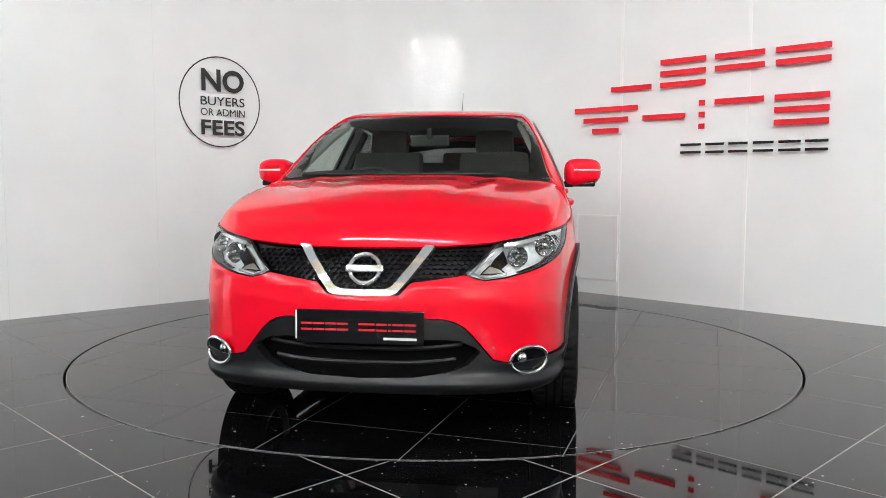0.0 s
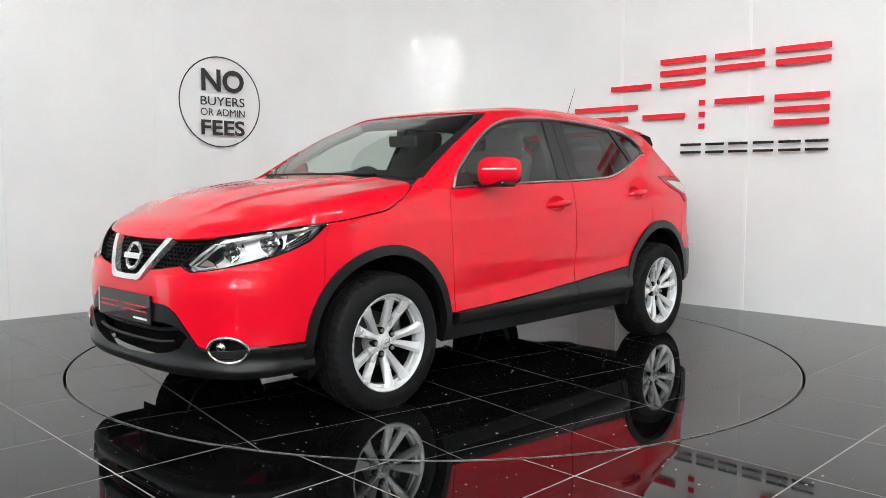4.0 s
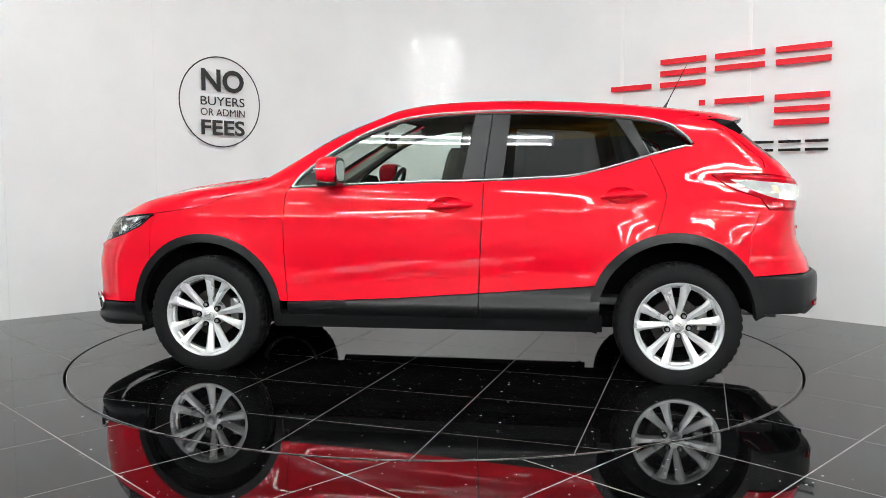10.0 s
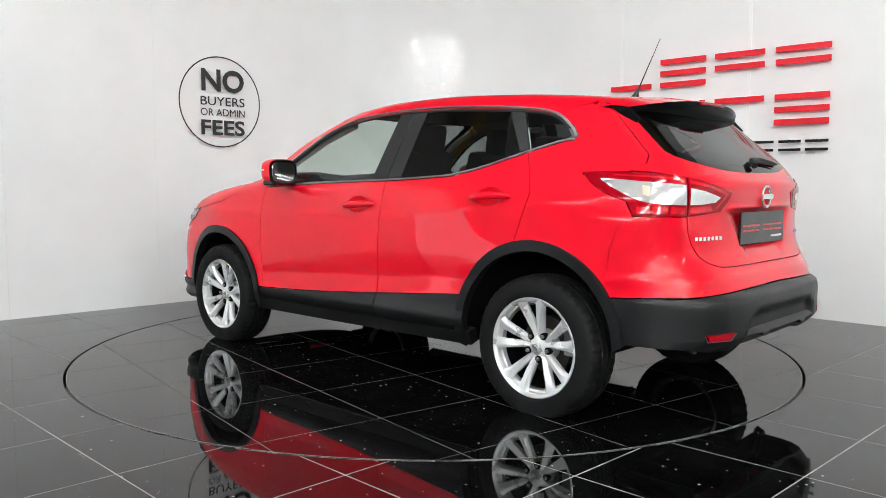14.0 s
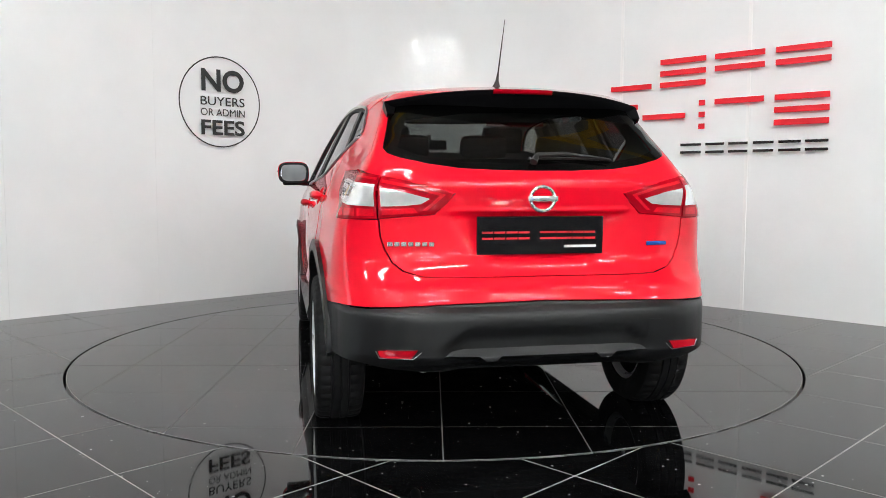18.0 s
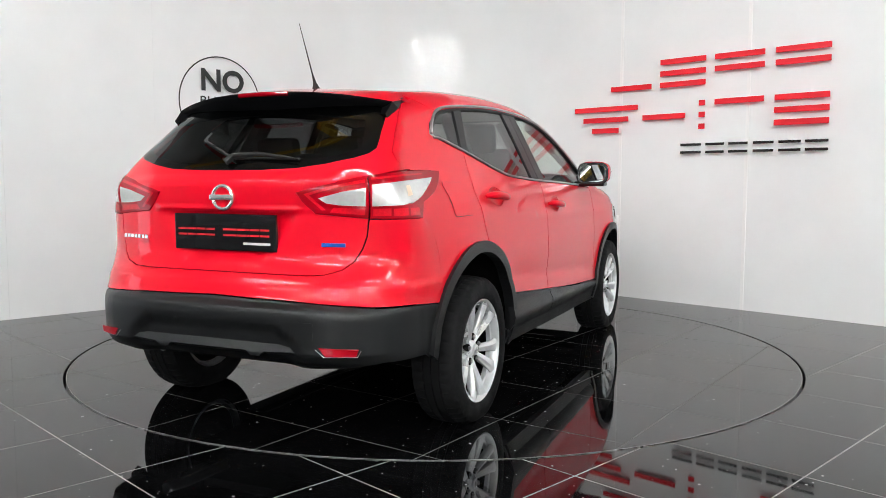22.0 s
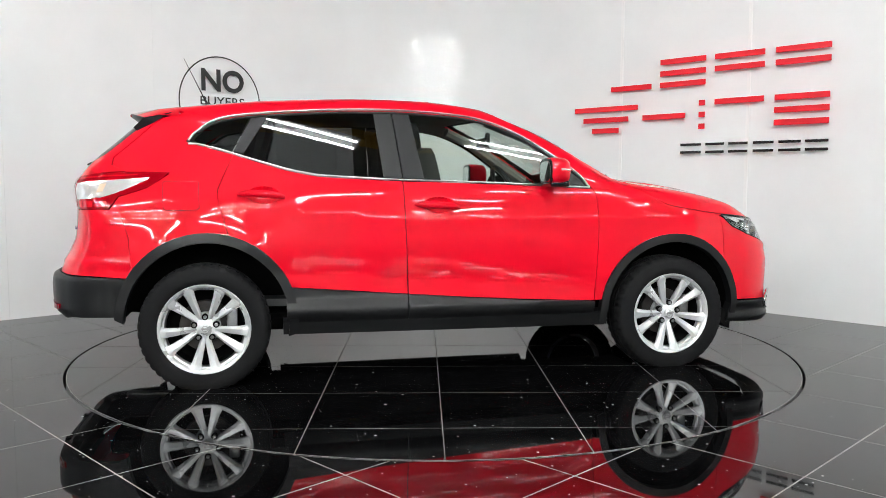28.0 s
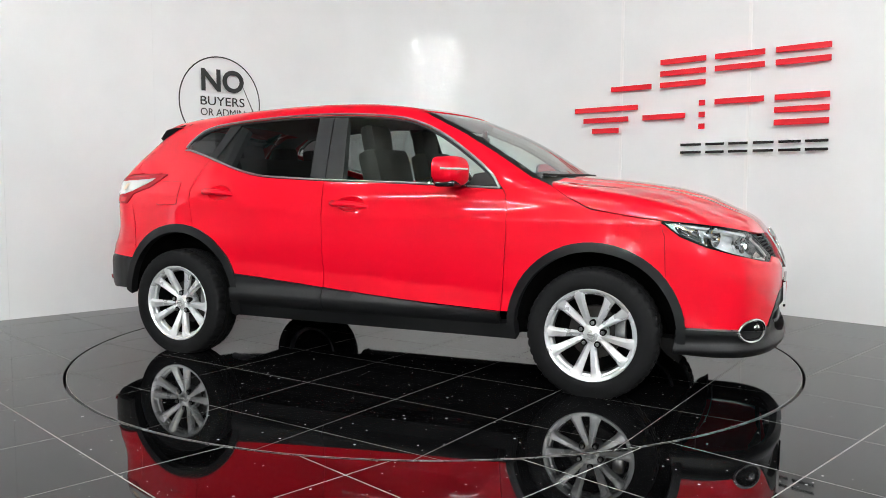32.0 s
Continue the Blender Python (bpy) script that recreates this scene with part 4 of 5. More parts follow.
for j in range(-1, 11):
    for i in range(-22, 23):
        ca, cz = (i + 0.5 * (j % 2)) * pitch_a, 0.628 + j * pitch_z * 0.87
        if not even_odd(np.array([ca]), np.array([cz]), [both(grille_out)])[0]:
            continue
        k = len(hexes_v)
        ring = [(ca + pitch_a * 0.575 * math.sin(radians(60 * q)), cz + pitch_z * 0.575 * math.cos(radians(60 * q))) for q in range(6)]
        inner = [(ca + pitch_a * 0.43 * math.sin(radians(60 * q)), cz + pitch_z * 0.43 * math.cos(radians(60 * q))) for q in range(6)]
        po, _ = on_body(ray_front, ring + inner, 1, -0.015)
        pb, _ = on_body(ray_front, inner, 1, -0.027)
        hexes_v += [tuple(q) for q in po] + [tuple(q) for q in pb]
        for q in range(6):
            hexes_f.append((k + q, k + (q + 1) % 6, k + 6 + (q + 1) % 6, k + 6 + q))
            hexes_f.append((k + 6 + q, k + 6 + (q + 1) % 6, k + 12 + (q + 1) % 6, k + 12 + q))
tagged(link_mesh("grille_mesh", hexes_v, hexes_f, M_GRILLE, grille, False), kind="stuff")
vee = deg((0, 0.628), (6.4, 0.630), (8.0, 0.640), (17.2, 0.822), (14.7, 0.822), (8.1, 0.690), (6.8, 0.665), (5.2, 0.654), (0, 0.651))
panel("vee_bar", ray_front, both(vee), M_SATIN, grille, lift=0.008, depth=0.03, step=0.014, label="chrome vee-shaped grille bar", bulge=lambda v: 0.006 * np.cos(np.clip((np.abs(v[:, 0]) * 100 - 10) / 8, -1, 1)))


def emblem(parent, x, z, r, m_out):
    """A plain ring with a bar across it, facing along +x before it is placed."""
    pts = [(0.006, r * math.cos(2 * math.pi * k / 32), r * 0.96 * math.sin(2 * math.pi * k / 32)) for k in range(32)]
    bm = tube([(0, y, zz) for _, y, zz in pts], r * 0.15, 8, True)
    slab(bm, (0.016, r * 2.5, r * 0.46), (0.004, 0, 0), 0.004)
    ob = part("badge", bm, M_SATIN, parent, "chrome ring badge with a plain bar", True)
    ob.matrix_basis = m_out
    return ob


p, n = on_body(ray_front, [(0.0, 0.733)], 1, 0.004)
emblem(grille, 0, 0, 0.062, Matrix.Translation(p[0]) @ pose(0, 0, 0, 0, -14, 0))
# number plate with plain bars
plate = box("number_plate", (0.012, 0.522, 0.136), (0, 0, 0), M_PLATE, car, 0.004, "black show plate with plain bars")
plate.matrix_basis = pose(2.212, -0.010, 0.504, 0, -1, 0)


def plate_bars(parent):
    for y0, w in ((-0.243, 0.045), (-0.193, 0.045), (-0.143, 0.045), (-0.093, 0.045), (-0.005, 0.066), (0.066, 0.045), (0.116, 0.012), (0.133, 0.045), (0.183, 0.045)):
        for z in (-0.012, 0.012):
            box("plain_bar", (0.001, w, 0.008), (0.0066, y0 + w / 2, z), M_BARRED, parent)
    box("plain_bar", (0.001, 0.135, 0.010), (0.0066, 0.165, -0.045), M_BARWHITE, parent)


plate_bars(plate)
box("plate_edge", (0.013, 0.006, 0.115), (0.001, -0.263, 0.005), M_BARWHITE, plate, 0, "white plate edge")

for s in (1, -1):
    hl = [(a * s / 100, z) for a, z in [(60.8, 0.897), (52, 0.884), (44, 0.868), (37.5, 0.852), (33.6, 0.842), (31.6, 0.832), (27.5, 0.772), (23.4, 0.718), (25, 0.702), (27.3, 0.689), (32, 0.698), (37, 0.716), (43, 0.741), (50, 0.778), (56, 0.825), (59.5, 0.876)]]
    lens = panel("headlamp", ray_front, hl, M_LENS, car, lift=0.002, depth=0, step=0.03, label="clear headlamp with silver reflectors")
    panel("lamp_bowl", ray_front, hl, M_REFLECTOR, lens, lift=-0.050, depth=0, step=0.012, bulge=lambda v: 0.006 * np.sin(v[:, 0] * 75) * np.sin(v[:, 1] * 90) + 0.0025 * np.abs(np.sin(v[:, 0] * 150 + v[:, 1] * 60)))
    L = lambda *q: [(a * s / 100, z) for a, z in q]
    panel("dark_mask", ray_front, L((57.5, 0.872), (50.5, 0.866), (50.0, 0.80), (44, 0.762), (36, 0.728), (37, 0.722), (43, 0.744), (50, 0.782), (56, 0.829)), M_GLOSS, lens, lift=-0.028, depth=0.01, step=0.02)
    panel("brow", ray_front, L((56, 0.886), (44, 0.863), (34.0, 0.836), (33.6, 0.822), (44, 0.850), (55, 0.874)), M_WHITELENS, lens, lift=-0.010, depth=0.02, step=0.02)
    ind = L((29.6, 0.755), (27.0, 0.722), (33.0, 0.722), (32.0, 0.740))
    panel("indicator_lens", ray_front, ind, M_INDICATOR, lens, lift=-0.026, depth=0.01, step=0.015, label="pale amber indicator")
    bead("indicator_edge", ray_front, resample(ind, 0.02), 0.003, M_GLOSS, lens, 1, -0.025, True)
    rim = [tuple(q) for q in hl]
    po, _ = on_body(ray_front, resample(rim, 0.03), 1, 0.0)
    pi, _ = on_body(ray_front, resample(rim, 0.03), 1, -0.056)
    k = len(po)
    link_mesh("lamp_wall", [tuple(q) for q in po] + [tuple(q) for q in pi], [(i, (i + 1) % k, (i + 1) % k + k, i + k) for i in range(k)], M_GLOSS, lens)
    bead("lamp_edge", ray_front, resample(rim, 0.03), 0.0045, M_GLOSS, lens, 1, 0.0, True)
    panel("dark_wedge", ray_front, L((33.6, 0.815), (30.9, 0.780), (29.6, 0.752), (32.2, 0.738), (34.0, 0.760)), M_GLOSS, lens, lift=-0.022, depth=0.02, step=0.015)
    for a, z, r in ((46.2, 0.826, 0.046), (36.8, 0.788, 0.043)):
        q, n = on_body(ray_front, [(s * a / 100, z)], 1, -0.022)
        m = Matrix.Translation(q[0]) @ pose(0, 0, 0, 0, 0, s * a * 0.55) @ pose(0, 0, 0, 0, 0, -90)
        b = lathe([(r * 0.34, -0.020), (r * 0.62, -0.014), (r * 0.88, 0.000), (r * 0.99, 0.008), (r * 1.06, 0.006), (r * 1.06, -0.03)], 14)
        bowl = part("reflector_bowl", b, M_CHROME, lens, "faceted chrome bowl")
        bowl.matrix_basis = m
        o = part("projector", lathe([(0.001, 0.012), (r * 0.20, 0.010), (r * 0.34, 0.002), (r * 0.40, -0.018)], 24), M_CHROME, bowl, "round lamp lens", True)
        bm = bmesh.new()
        for h in (-0.014, 0.0, 0.014):
            slab(bm, (r * 1.1, 0.003, 0.004), (0, 0.006, h), 0.001, 1)
        part("bulb_shield", bm, M_GRILLE, bowl, "small shield bars before the bulb")
    panel("side_trim", ray_front, L((58.6, 0.885), (53.5, 0.878), (51.5, 0.862), (53.0, 0.846)), M_CHROME, lens, lift=-0.012, depth=0.01, step=0.015)
    for z0 in (0.0, 0.013, 0.026):
        bead("lamp_rib", ray_front, L((50.0, 0.792 + z0), (53.0, 0.815 + z0), (55.6, 0.838 + z0)), 0.0028, M_CHROME, lens, 1, -0.018)
    bead("running_light", ray_front, [(s * a / 100, z) for a, z in [(31.4, 0.812), (28.4, 0.770), (25.2, 0.724), (27.8, 0.704), (33, 0.718)]], 0.007, M_WHITELENS, lens, 1, -0.016)
    # fog lamp
    oval = lambda ra, rz: [(s * 0.371 + ra * math.cos(t), 0.364 + rz * math.sin(t)) for t in np.linspace(0, 2 * math.pi, 36)[:-1]]
    fog = bead("fog_lamp", ray_front, oval(0.0455, 0.055), 0.0085, M_CHROME, front_bumper, 1, 0.017, True, 10, "oval fog lamp with a chrome ring")
    panel("fog_bowl", ray_front, oval(0.045, 0.054), M_GRILLE, fog, lift=0.008, depth=0, step=0.015)
    q, n = on_body(ray_front, [(s * 0.354, 0.376)], 1, 0.010)
    o = part("fog_lens", lathe([(0.0005, 0.012), (0.012, 0.010), (0.020, 0.004), (0.022, 0.0)], 24), M_CHROME, fog, "", True)
    o.matrix_basis = Matrix.Translation(q[0]) @ pose(0, 0, 0, 0, 0, math.degrees(math.atan2(n[0][1], n[0][0])) - 90)

# ---- the rear end ----
gate_half = deg((0, 0.717), (28, 0.716), (33.0, 0.720), (37.5, 0.740), (40.5, 0.772), (42.5, 0.82), (43.6, 0.87), (44.0, 0.94), (31.0, 0.957), (25.4, 1.040), (44.0, 1.108), (52, 1.130), (59.0, 1.139), (54.2, 1.17), (53.4, 1.210), (57.9, 1.300), (63.2, 1.385), (67.5, 1.43), (40, 1.46), (0, 1.47))
glass_half = deg((0, 1.131), (12, 1.132), (25, 1.139), (34, 1.157), (42, 1.181), (46.2, 1.200), (48.8, 1.222), (52.6, 1.297), (58, 1.385), (60, 1.42), (30, 1.445), (0, 1.45))


def gate_folds(v):
    a, z = np.abs(v[:, 0]) * 100, v[:, 1]
    inset = -0.030 / (1 + np.exp(-(15.5 - a) / 0.8)) / (1 + np.exp(-(0.958 - z) / 0.005)) / (1 + np.exp(-(z - 0.775) / 0.012))
    wedge = -0.030 / (1 + np.exp(-(25 - a - (0.958 - z) * 55) / 1.2)) / (1 + np.exp(-(0.958 - z) / 0.005)) / (1 + np.exp(-(z - 0.775) / 0.012))
    return np.minimum(inset, wedge) + 0.012 * np.exp(-((z - 1.085) / 0.025) ** 2) * np.clip((40 - a) / 10, 0, 1) + 0.008 * np.exp(-((z - 0.968) / 0.012) ** 2) * np.clip((28 - a) / 3, 0, 1)


gate = panel("tailgate", ray_rear, both(gate_half), M_PAINT, car, step=0.016, holes=[both(glass_half)], bulge=gate_folds, label="red tailgate with a dark rear window")
rw = panel("rear_window", ray_rear, both(glass_half), M_REARGLASS, gate, lift=0.001, depth=0, step=0.04, label="dark privacy rear window")
inner = both(deg((0, 1.160), (25, 1.168), (38, 1.196), (44.5, 1.226), (47.5, 1.300), (49, 1.345), (30, 1.378), (0, 1.384)))
panel("glass_band", ray_rear, both(glass_half), M_SEAL, rw, lift=-0.003, depth=0, step=0.04, holes=[inner])
rear_half = deg((0, 0.626), (25, 0.618), (44, 0.602), (54, 0.600), (65.8, 0.585), (64.3, 0.80), (61.3, 0.940), (54.4, 0.938), (44.4, 0.936), (43.95, 0.87), (42.85, 0.82), (40.8, 0.770), (37.75, 0.737), (33.15, 0.7165), (28, 0.7125), (0, 0.7135))
rear_bumper = panel("rear_bumper", ray_rear, both(rear_half), M_PAINT, car, step=0.022, bulge=lambda v: 0.006 * np.exp(-((v[:, 1] - 0.665) / 0.02) ** 2))
low_half = deg((0, 0.620), (25, 0.612), (44, 0.596), (54, 0.594), (64.6, 0.580), (62.6, 0.50), (61.5, 0.385), (57, 0.383), (47, 0.380), (41, 0.362), (33, 0.342), (26, 0.335), (0, 0.335))


def rear_low(v):
    a, z = np.abs(v[:, 0]) * 100, v[:, 1]
    swell = 0.024 * np.clip((0.612 - z) / 0.03, 0, 1) * np.clip((60 - a) / 22, 0, 1)
    crease = 0.512 - 0.060 * np.clip((a - 21) / 6, 0, 1)
    recess = -0.026 / (1 + np.exp(-(crease - z) / 0.009)) / (1 + np.exp((a - 25.5) / 1.2))
    return swell + recess - 0.018 * np.clip((a - 34) / 10, 0, 1) * np.clip((64 - a) / 8, 0, 1) - 0.05 * np.clip((0.412 - z) / 0.07, 0, 1) * np.clip((50 - a) / 15, 0, 1)


panel("lower_rear_bumper", ray_rear, both(low_half), M_CLAD, rear_bumper, lift=0.003, depth=0.05, step=0.016, bulge=rear_low, label="black plastic rear bumper")
panel("tow_cover", ray_rear, deg((-26.6, 0.543), (-31.0, 0.540), (-31.0, 0.474), (-26.6, 0.476)), M_CLAD, rear_bumper, lift=0.0275, depth=0.006, step=0.02, label="black square towing-eye cover")
panel("skid_strip", ray_rear, both(deg((0, 0.450), (22, 0.448), (25, 0.440), (26.5, 0.424), (18.4, 0.420), (17.0, 0.402), (14.4, 0.402), (13.0, 0.420), (0, 0.420))), M_CLAD, rear_bumper, lift=0.006, depth=0.03, step=0.012, label="grey plastic strip with two notches",
      bulge=lambda v: 0.024 * np.clip((0.452 - v[:, 1]) / 0.035, 0, 1))
for s in (1, -1):
    R = lambda *q: [(a * s / 100, z) for a, z in q]
    panel("reflector", ray_rear, R((32.3, 0.449), (40.7, 0.442), (40.2, 0.417), (33.8, 0.415)), M_REDLENS, rear_bumper, lift=0.030, depth=0.02, step=0.02, label="red rear reflector")
    bead("reflector_edge", ray_rear, R((31.6, 0.440), (33.4, 0.4125), (40.5, 0.414), (41.2, 0.440)), 0.0018, M_TRIM, rear_bumper, 1, 0.027, label="bright reflector edge")
    t_out = R((44.4, 1.108), (54, 1.124), (64, 1.131), (75.0, 1.131), (71.5, 1.085), (67.8, 1.050), (60.0, 1.005), (58.2, 0.942), (52, 0.941), (44.6, 0.942))
    t_in = R((43.9, 1.106), (35, 1.078), (26.0, 1.040), (27.8, 1.005), (31.2, 0.961), (44.1, 0.944))
    lamp = panel("tail_lamp", ray_rear, t_out, M_REDLENS, car, lift=0.004, depth=0.03, step=0.02, label="red and clear rear lamp")
    lamp2 = panel("tail_lamp", ray_rear, t_in, M_REDLENS, gate, lift=0.004, depth=0.03, step=0.02, label="red and clear rear lamp")
    clear = panel("clear_segment", ray_rear, R((44.9, 1.072), (54, 1.086), (62, 1.096), (68.5, 1.102), (67.0, 1.085), (64.3, 1.062), (59.5, 1.024), (56, 1.002), (52, 0.993), (44.9, 0.990)), M_WHITELENS, lamp, lift=0.006, depth=0.004, step=0.012, label="clear silver lens segment",
                  bulge=lambda v: 0.0012 * np.sin(v[:, 0] * 520))
    panel("bulb_window", ray_rear, R((54.0, 1.066), (55.7, 1.070), (55.7, 1.030), (54.0, 1.025)), M_AMBER, clear, lift=0.0085, depth=0, step=0.01, label="amber bulb behind a ribbed lens")
    panel("clear_segment", ray_rear, R((43.5, 1.060), (38, 1.046), (32.0, 1.020), (34.2, 1.000), (38, 0.993), (43.5, 0.990)), M_WHITELENS, lamp2, lift=0.006, depth=0.004, step=0.012, label="clear silver lens segment",
          bulge=lambda v: 0.0010 * np.sin(v[:, 0] * 520))
    panel("light_bar", ray_rear, R((44.9, 1.099), (54, 1.113), (64, 1.121), (64, 1.114), (54, 1.105), (44.9, 1.090)), M_LENSRED, lamp, lift=0.0055, depth=0, step=0.02, label="bright red light guide")
    for a0, a1 in ((45.2, 49.2), (49.8, 53.6), (54.2, 57.4)):
        panel("red_facet", ray_rear, R((a0, 0.980), (a1, 0.982), (a1, 0.952), (a0, 0.951)), M_LENSRED, lamp, lift=0.0055, depth=0, step=0.02)
    panel("light_bar", ray_rear, R((43.5, 1.092), (35, 1.066), (28.0, 1.036), (33.0, 0.972), (34.0, 0.974), (29.6, 1.032), (36, 1.058), (43.5, 1.080)), M_LENSRED, lamp2, lift=0.0055, depth=0, step=0.02, label="bright red light guide")
    panel("red_facet", ray_rear, R((36, 0.984), (43.4, 0.980), (43.4, 0.955), (35, 0.964)), M_LENSRED, lamp2, lift=0.0055, depth=0, step=0.02)
    bead("lamp_edge", ray_rear, resample(t_out, 0.03), 0.0030, M_REDLENS, lamp, 1, 0.001, True)
    bead("lamp_edge", ray_rear, resample(t_in, 0.03), 0.0030, M_REDLENS, lamp2, 1, 0.001, True)
p, n = on_body(ray_rear, [(0.0, 1.021)], 1, 0.006)
emblem(gate, 0, 0, 0.050, Matrix.Translation(p[0]) @ pose(0, 0, 0, 0, 0, 180))
rplate = box("number_plate", (0.012, 0.526, 0.152), (0, 0, 0), M_PLATE, gate, 0.004, "black show plate with plain bars")
rplate.matrix_basis = pose(-2.034, 0.002, 0.875, 0, 1, 180)
plate_bars(rplate)
for a0, z0, w, h, mat in ((36.6, 0.842, 0.19, 0.022, M_SATIN), (-35.8, 0.835, 0.10, 0.016, M_BADGEBLUE)):
    q, n = on_body(ray_rear, [(a0 / 100, z0)], 1, 0.003)
    m = Matrix.Translation(q[0]) @ Matrix.Rotation(math.atan2(n[0][1], n[0][0]), 4, "Z")
    if mat is M_SATIN:
        for k in range(7):
            o = part("plain_bar", slab(bmesh.new(), (0.004, w / 7 * 0.74, 0.017), (0, (k - 3) * w / 7, 0), 0.001, 1), mat, gate)
            o.matrix_basis = m
    else:
        o = part("badge", slab(bmesh.new(), (0.004, w, h), (0, 0, 0), 0.002), mat, gate, "small blue plain badge")
    o.matrix_basis = m
# spoiler
sp_v, sp_f = [], []
ys = np.linspace(-0.575, 0.575, 25)
for y in ys:
    u = abs(y) / 0.575
    back = -1.765 + 0.13 * u**2.6
    q, _ = on_body(ray_top, [(-1.455, y), (-1.52, y)], 1, 0.002)
    z0, z1 = q[0][2], q[1][2]
    zb = 1.478 - 0.050 * u**2.2
    sp_v += [(-1.455, y, z0), ((-1.455 + back) / 2, y, (z0 + zb) / 2 + 0.010), (back, y, zb), (back + 0.006, y, zb - 0.024), (back + 0.065 + 0.02 * u, y, zb - 0.078 + 0.02 * u)]
for i in range(len(ys) - 1):
    for j in range(4):
        a = i * 5 + j
        sp_f.append((a, a + 1, a + 6, a + 5))
spoiler = link_mesh("spoiler", sp_v, [q for k, q in enumerate(sp_f) if k % 4 < 2], M_PAINT, gate, True, "red roof spoiler with a black underside")
link_mesh("spoiler_underside", sp_v, [q for k, q in enumerate(sp_f) if k % 4 >= 2], M_GRILLE, spoiler, True)
for s in (1, -1):
    bm = bmesh.new()
    a = [bm.verts.new(q) for q in ((-1.50, s * 0.560, 1.458), (-1.638, s * 0.578, 1.424), (-1.690, s * 0.572, 1.372), (-1.668, s * 0.572, 1.352), (-1.58, s * 0.578, 1.405))]
    b = [bm.verts.new((v.co.x + 0.02, v.co.y - s * 0.05, v.co.z)) for v in a]
    bm.faces.new(a), bm.faces.new(b[::-1])
    for k in range(5):
        bm.faces.new((a[k], b[k], b[(k + 1) % 5], a[(k + 1) % 5]))
    bmesh.ops.recalc_face_normals(bm, faces=bm.faces)
    part("spoiler_fin", bm, M_GRILLE, spoiler, "black side fin")
brake = [(-1.7655 + 0.13 * (abs(y) / 0.575) ** 2.6, y, 1.4690 - 0.05 * (abs(y) / 0.575) ** 2.2) for y in np.linspace(-0.13, 0.13, 9)]
bm = tube(brake, 0.010, 8)
part("brake_light", bm, M_REDLENS, spoiler, "red high brake light", True)
# wiper, aerial
q, n = on_body(ray_rear, [(0.02, 1.152), (0.0, 1.178), (-0.10, 1.186), (-0.20, 1.174), (-0.25, 1.165)], 1, 0.020)
wiper = part("wiper", tube([tuple(v) for v in q[[0, 1, 2, 3, 4]]], [0.016, 0.013, 0.009, 0.006, 0.004], 8), M_SEAL, gate, "black rear wiper", True)
q2, n2 = on_body(ray_rear, [(a / 100, 1.178 - 0.00002 * (a + 8) ** 2) for a in np.linspace(3, -26, 12)], 1, 0.007)
part("wiper_blade", tube([tuple(v) for v in q2], 0.006, 6), M_SEAL, wiper)
aerial = part("aerial", tube([(-1.335, 0.0, 1.525), (-1.342, 0.0, 1.545), (-1.350, 0, 1.565), (-1.37, 0, 1.605), (-1.476, 0.0, 1.826)], [0.026, 0.016, 0.008, 0.0036, 0.0014], 10), M_SEAL, car, "thin black roof aerial", True)
# front wipers
for y0, y1 in ((0.45, -0.12), (-0.12, -0.62)):
    line = [(1.075 - 0.20 * abs(y) ** 2, y) for y in np.linspace(y0, y1, 12)]
    q, _ = on_body(ray_top, line, 1, 0.004)
    part("wiper", tube([tuple(v) for v in q], 0.0065, 6), M_SEAL, car, "black windscreen wiper")

# ---- mirrors, handles, flap ----
def rounded_disc(ry, rz, x0, x1):
    """A flat plate with a rounded-oblong outline, facing along x."""
    bm = bmesh.new()
    bend = lambda t: math.copysign(abs(t) ** 0.55, t)
    rings = [[bm.verts.new((x, ry * g * bend(math.cos(2 * math.pi * k / 32)), rz * g * bend(math.sin(2 * math.pi * k / 32)))) for k in range(32)] for x, g in ((x0, 0.96), (x0 + 0.003, 1.0), (x1, 1.0))]
    for a, b in zip(rings, rings[1:]):
        for k in range(32):
            bm.faces.new((a[k], a[(k + 1) % 32], b[(k + 1) % 32], b[k]))
    bm.faces.new(rings[0]), bm.faces.new(rings[-1][::-1])
    bmesh.ops.recalc_face_normals(bm, faces=bm.faces)
    return bm


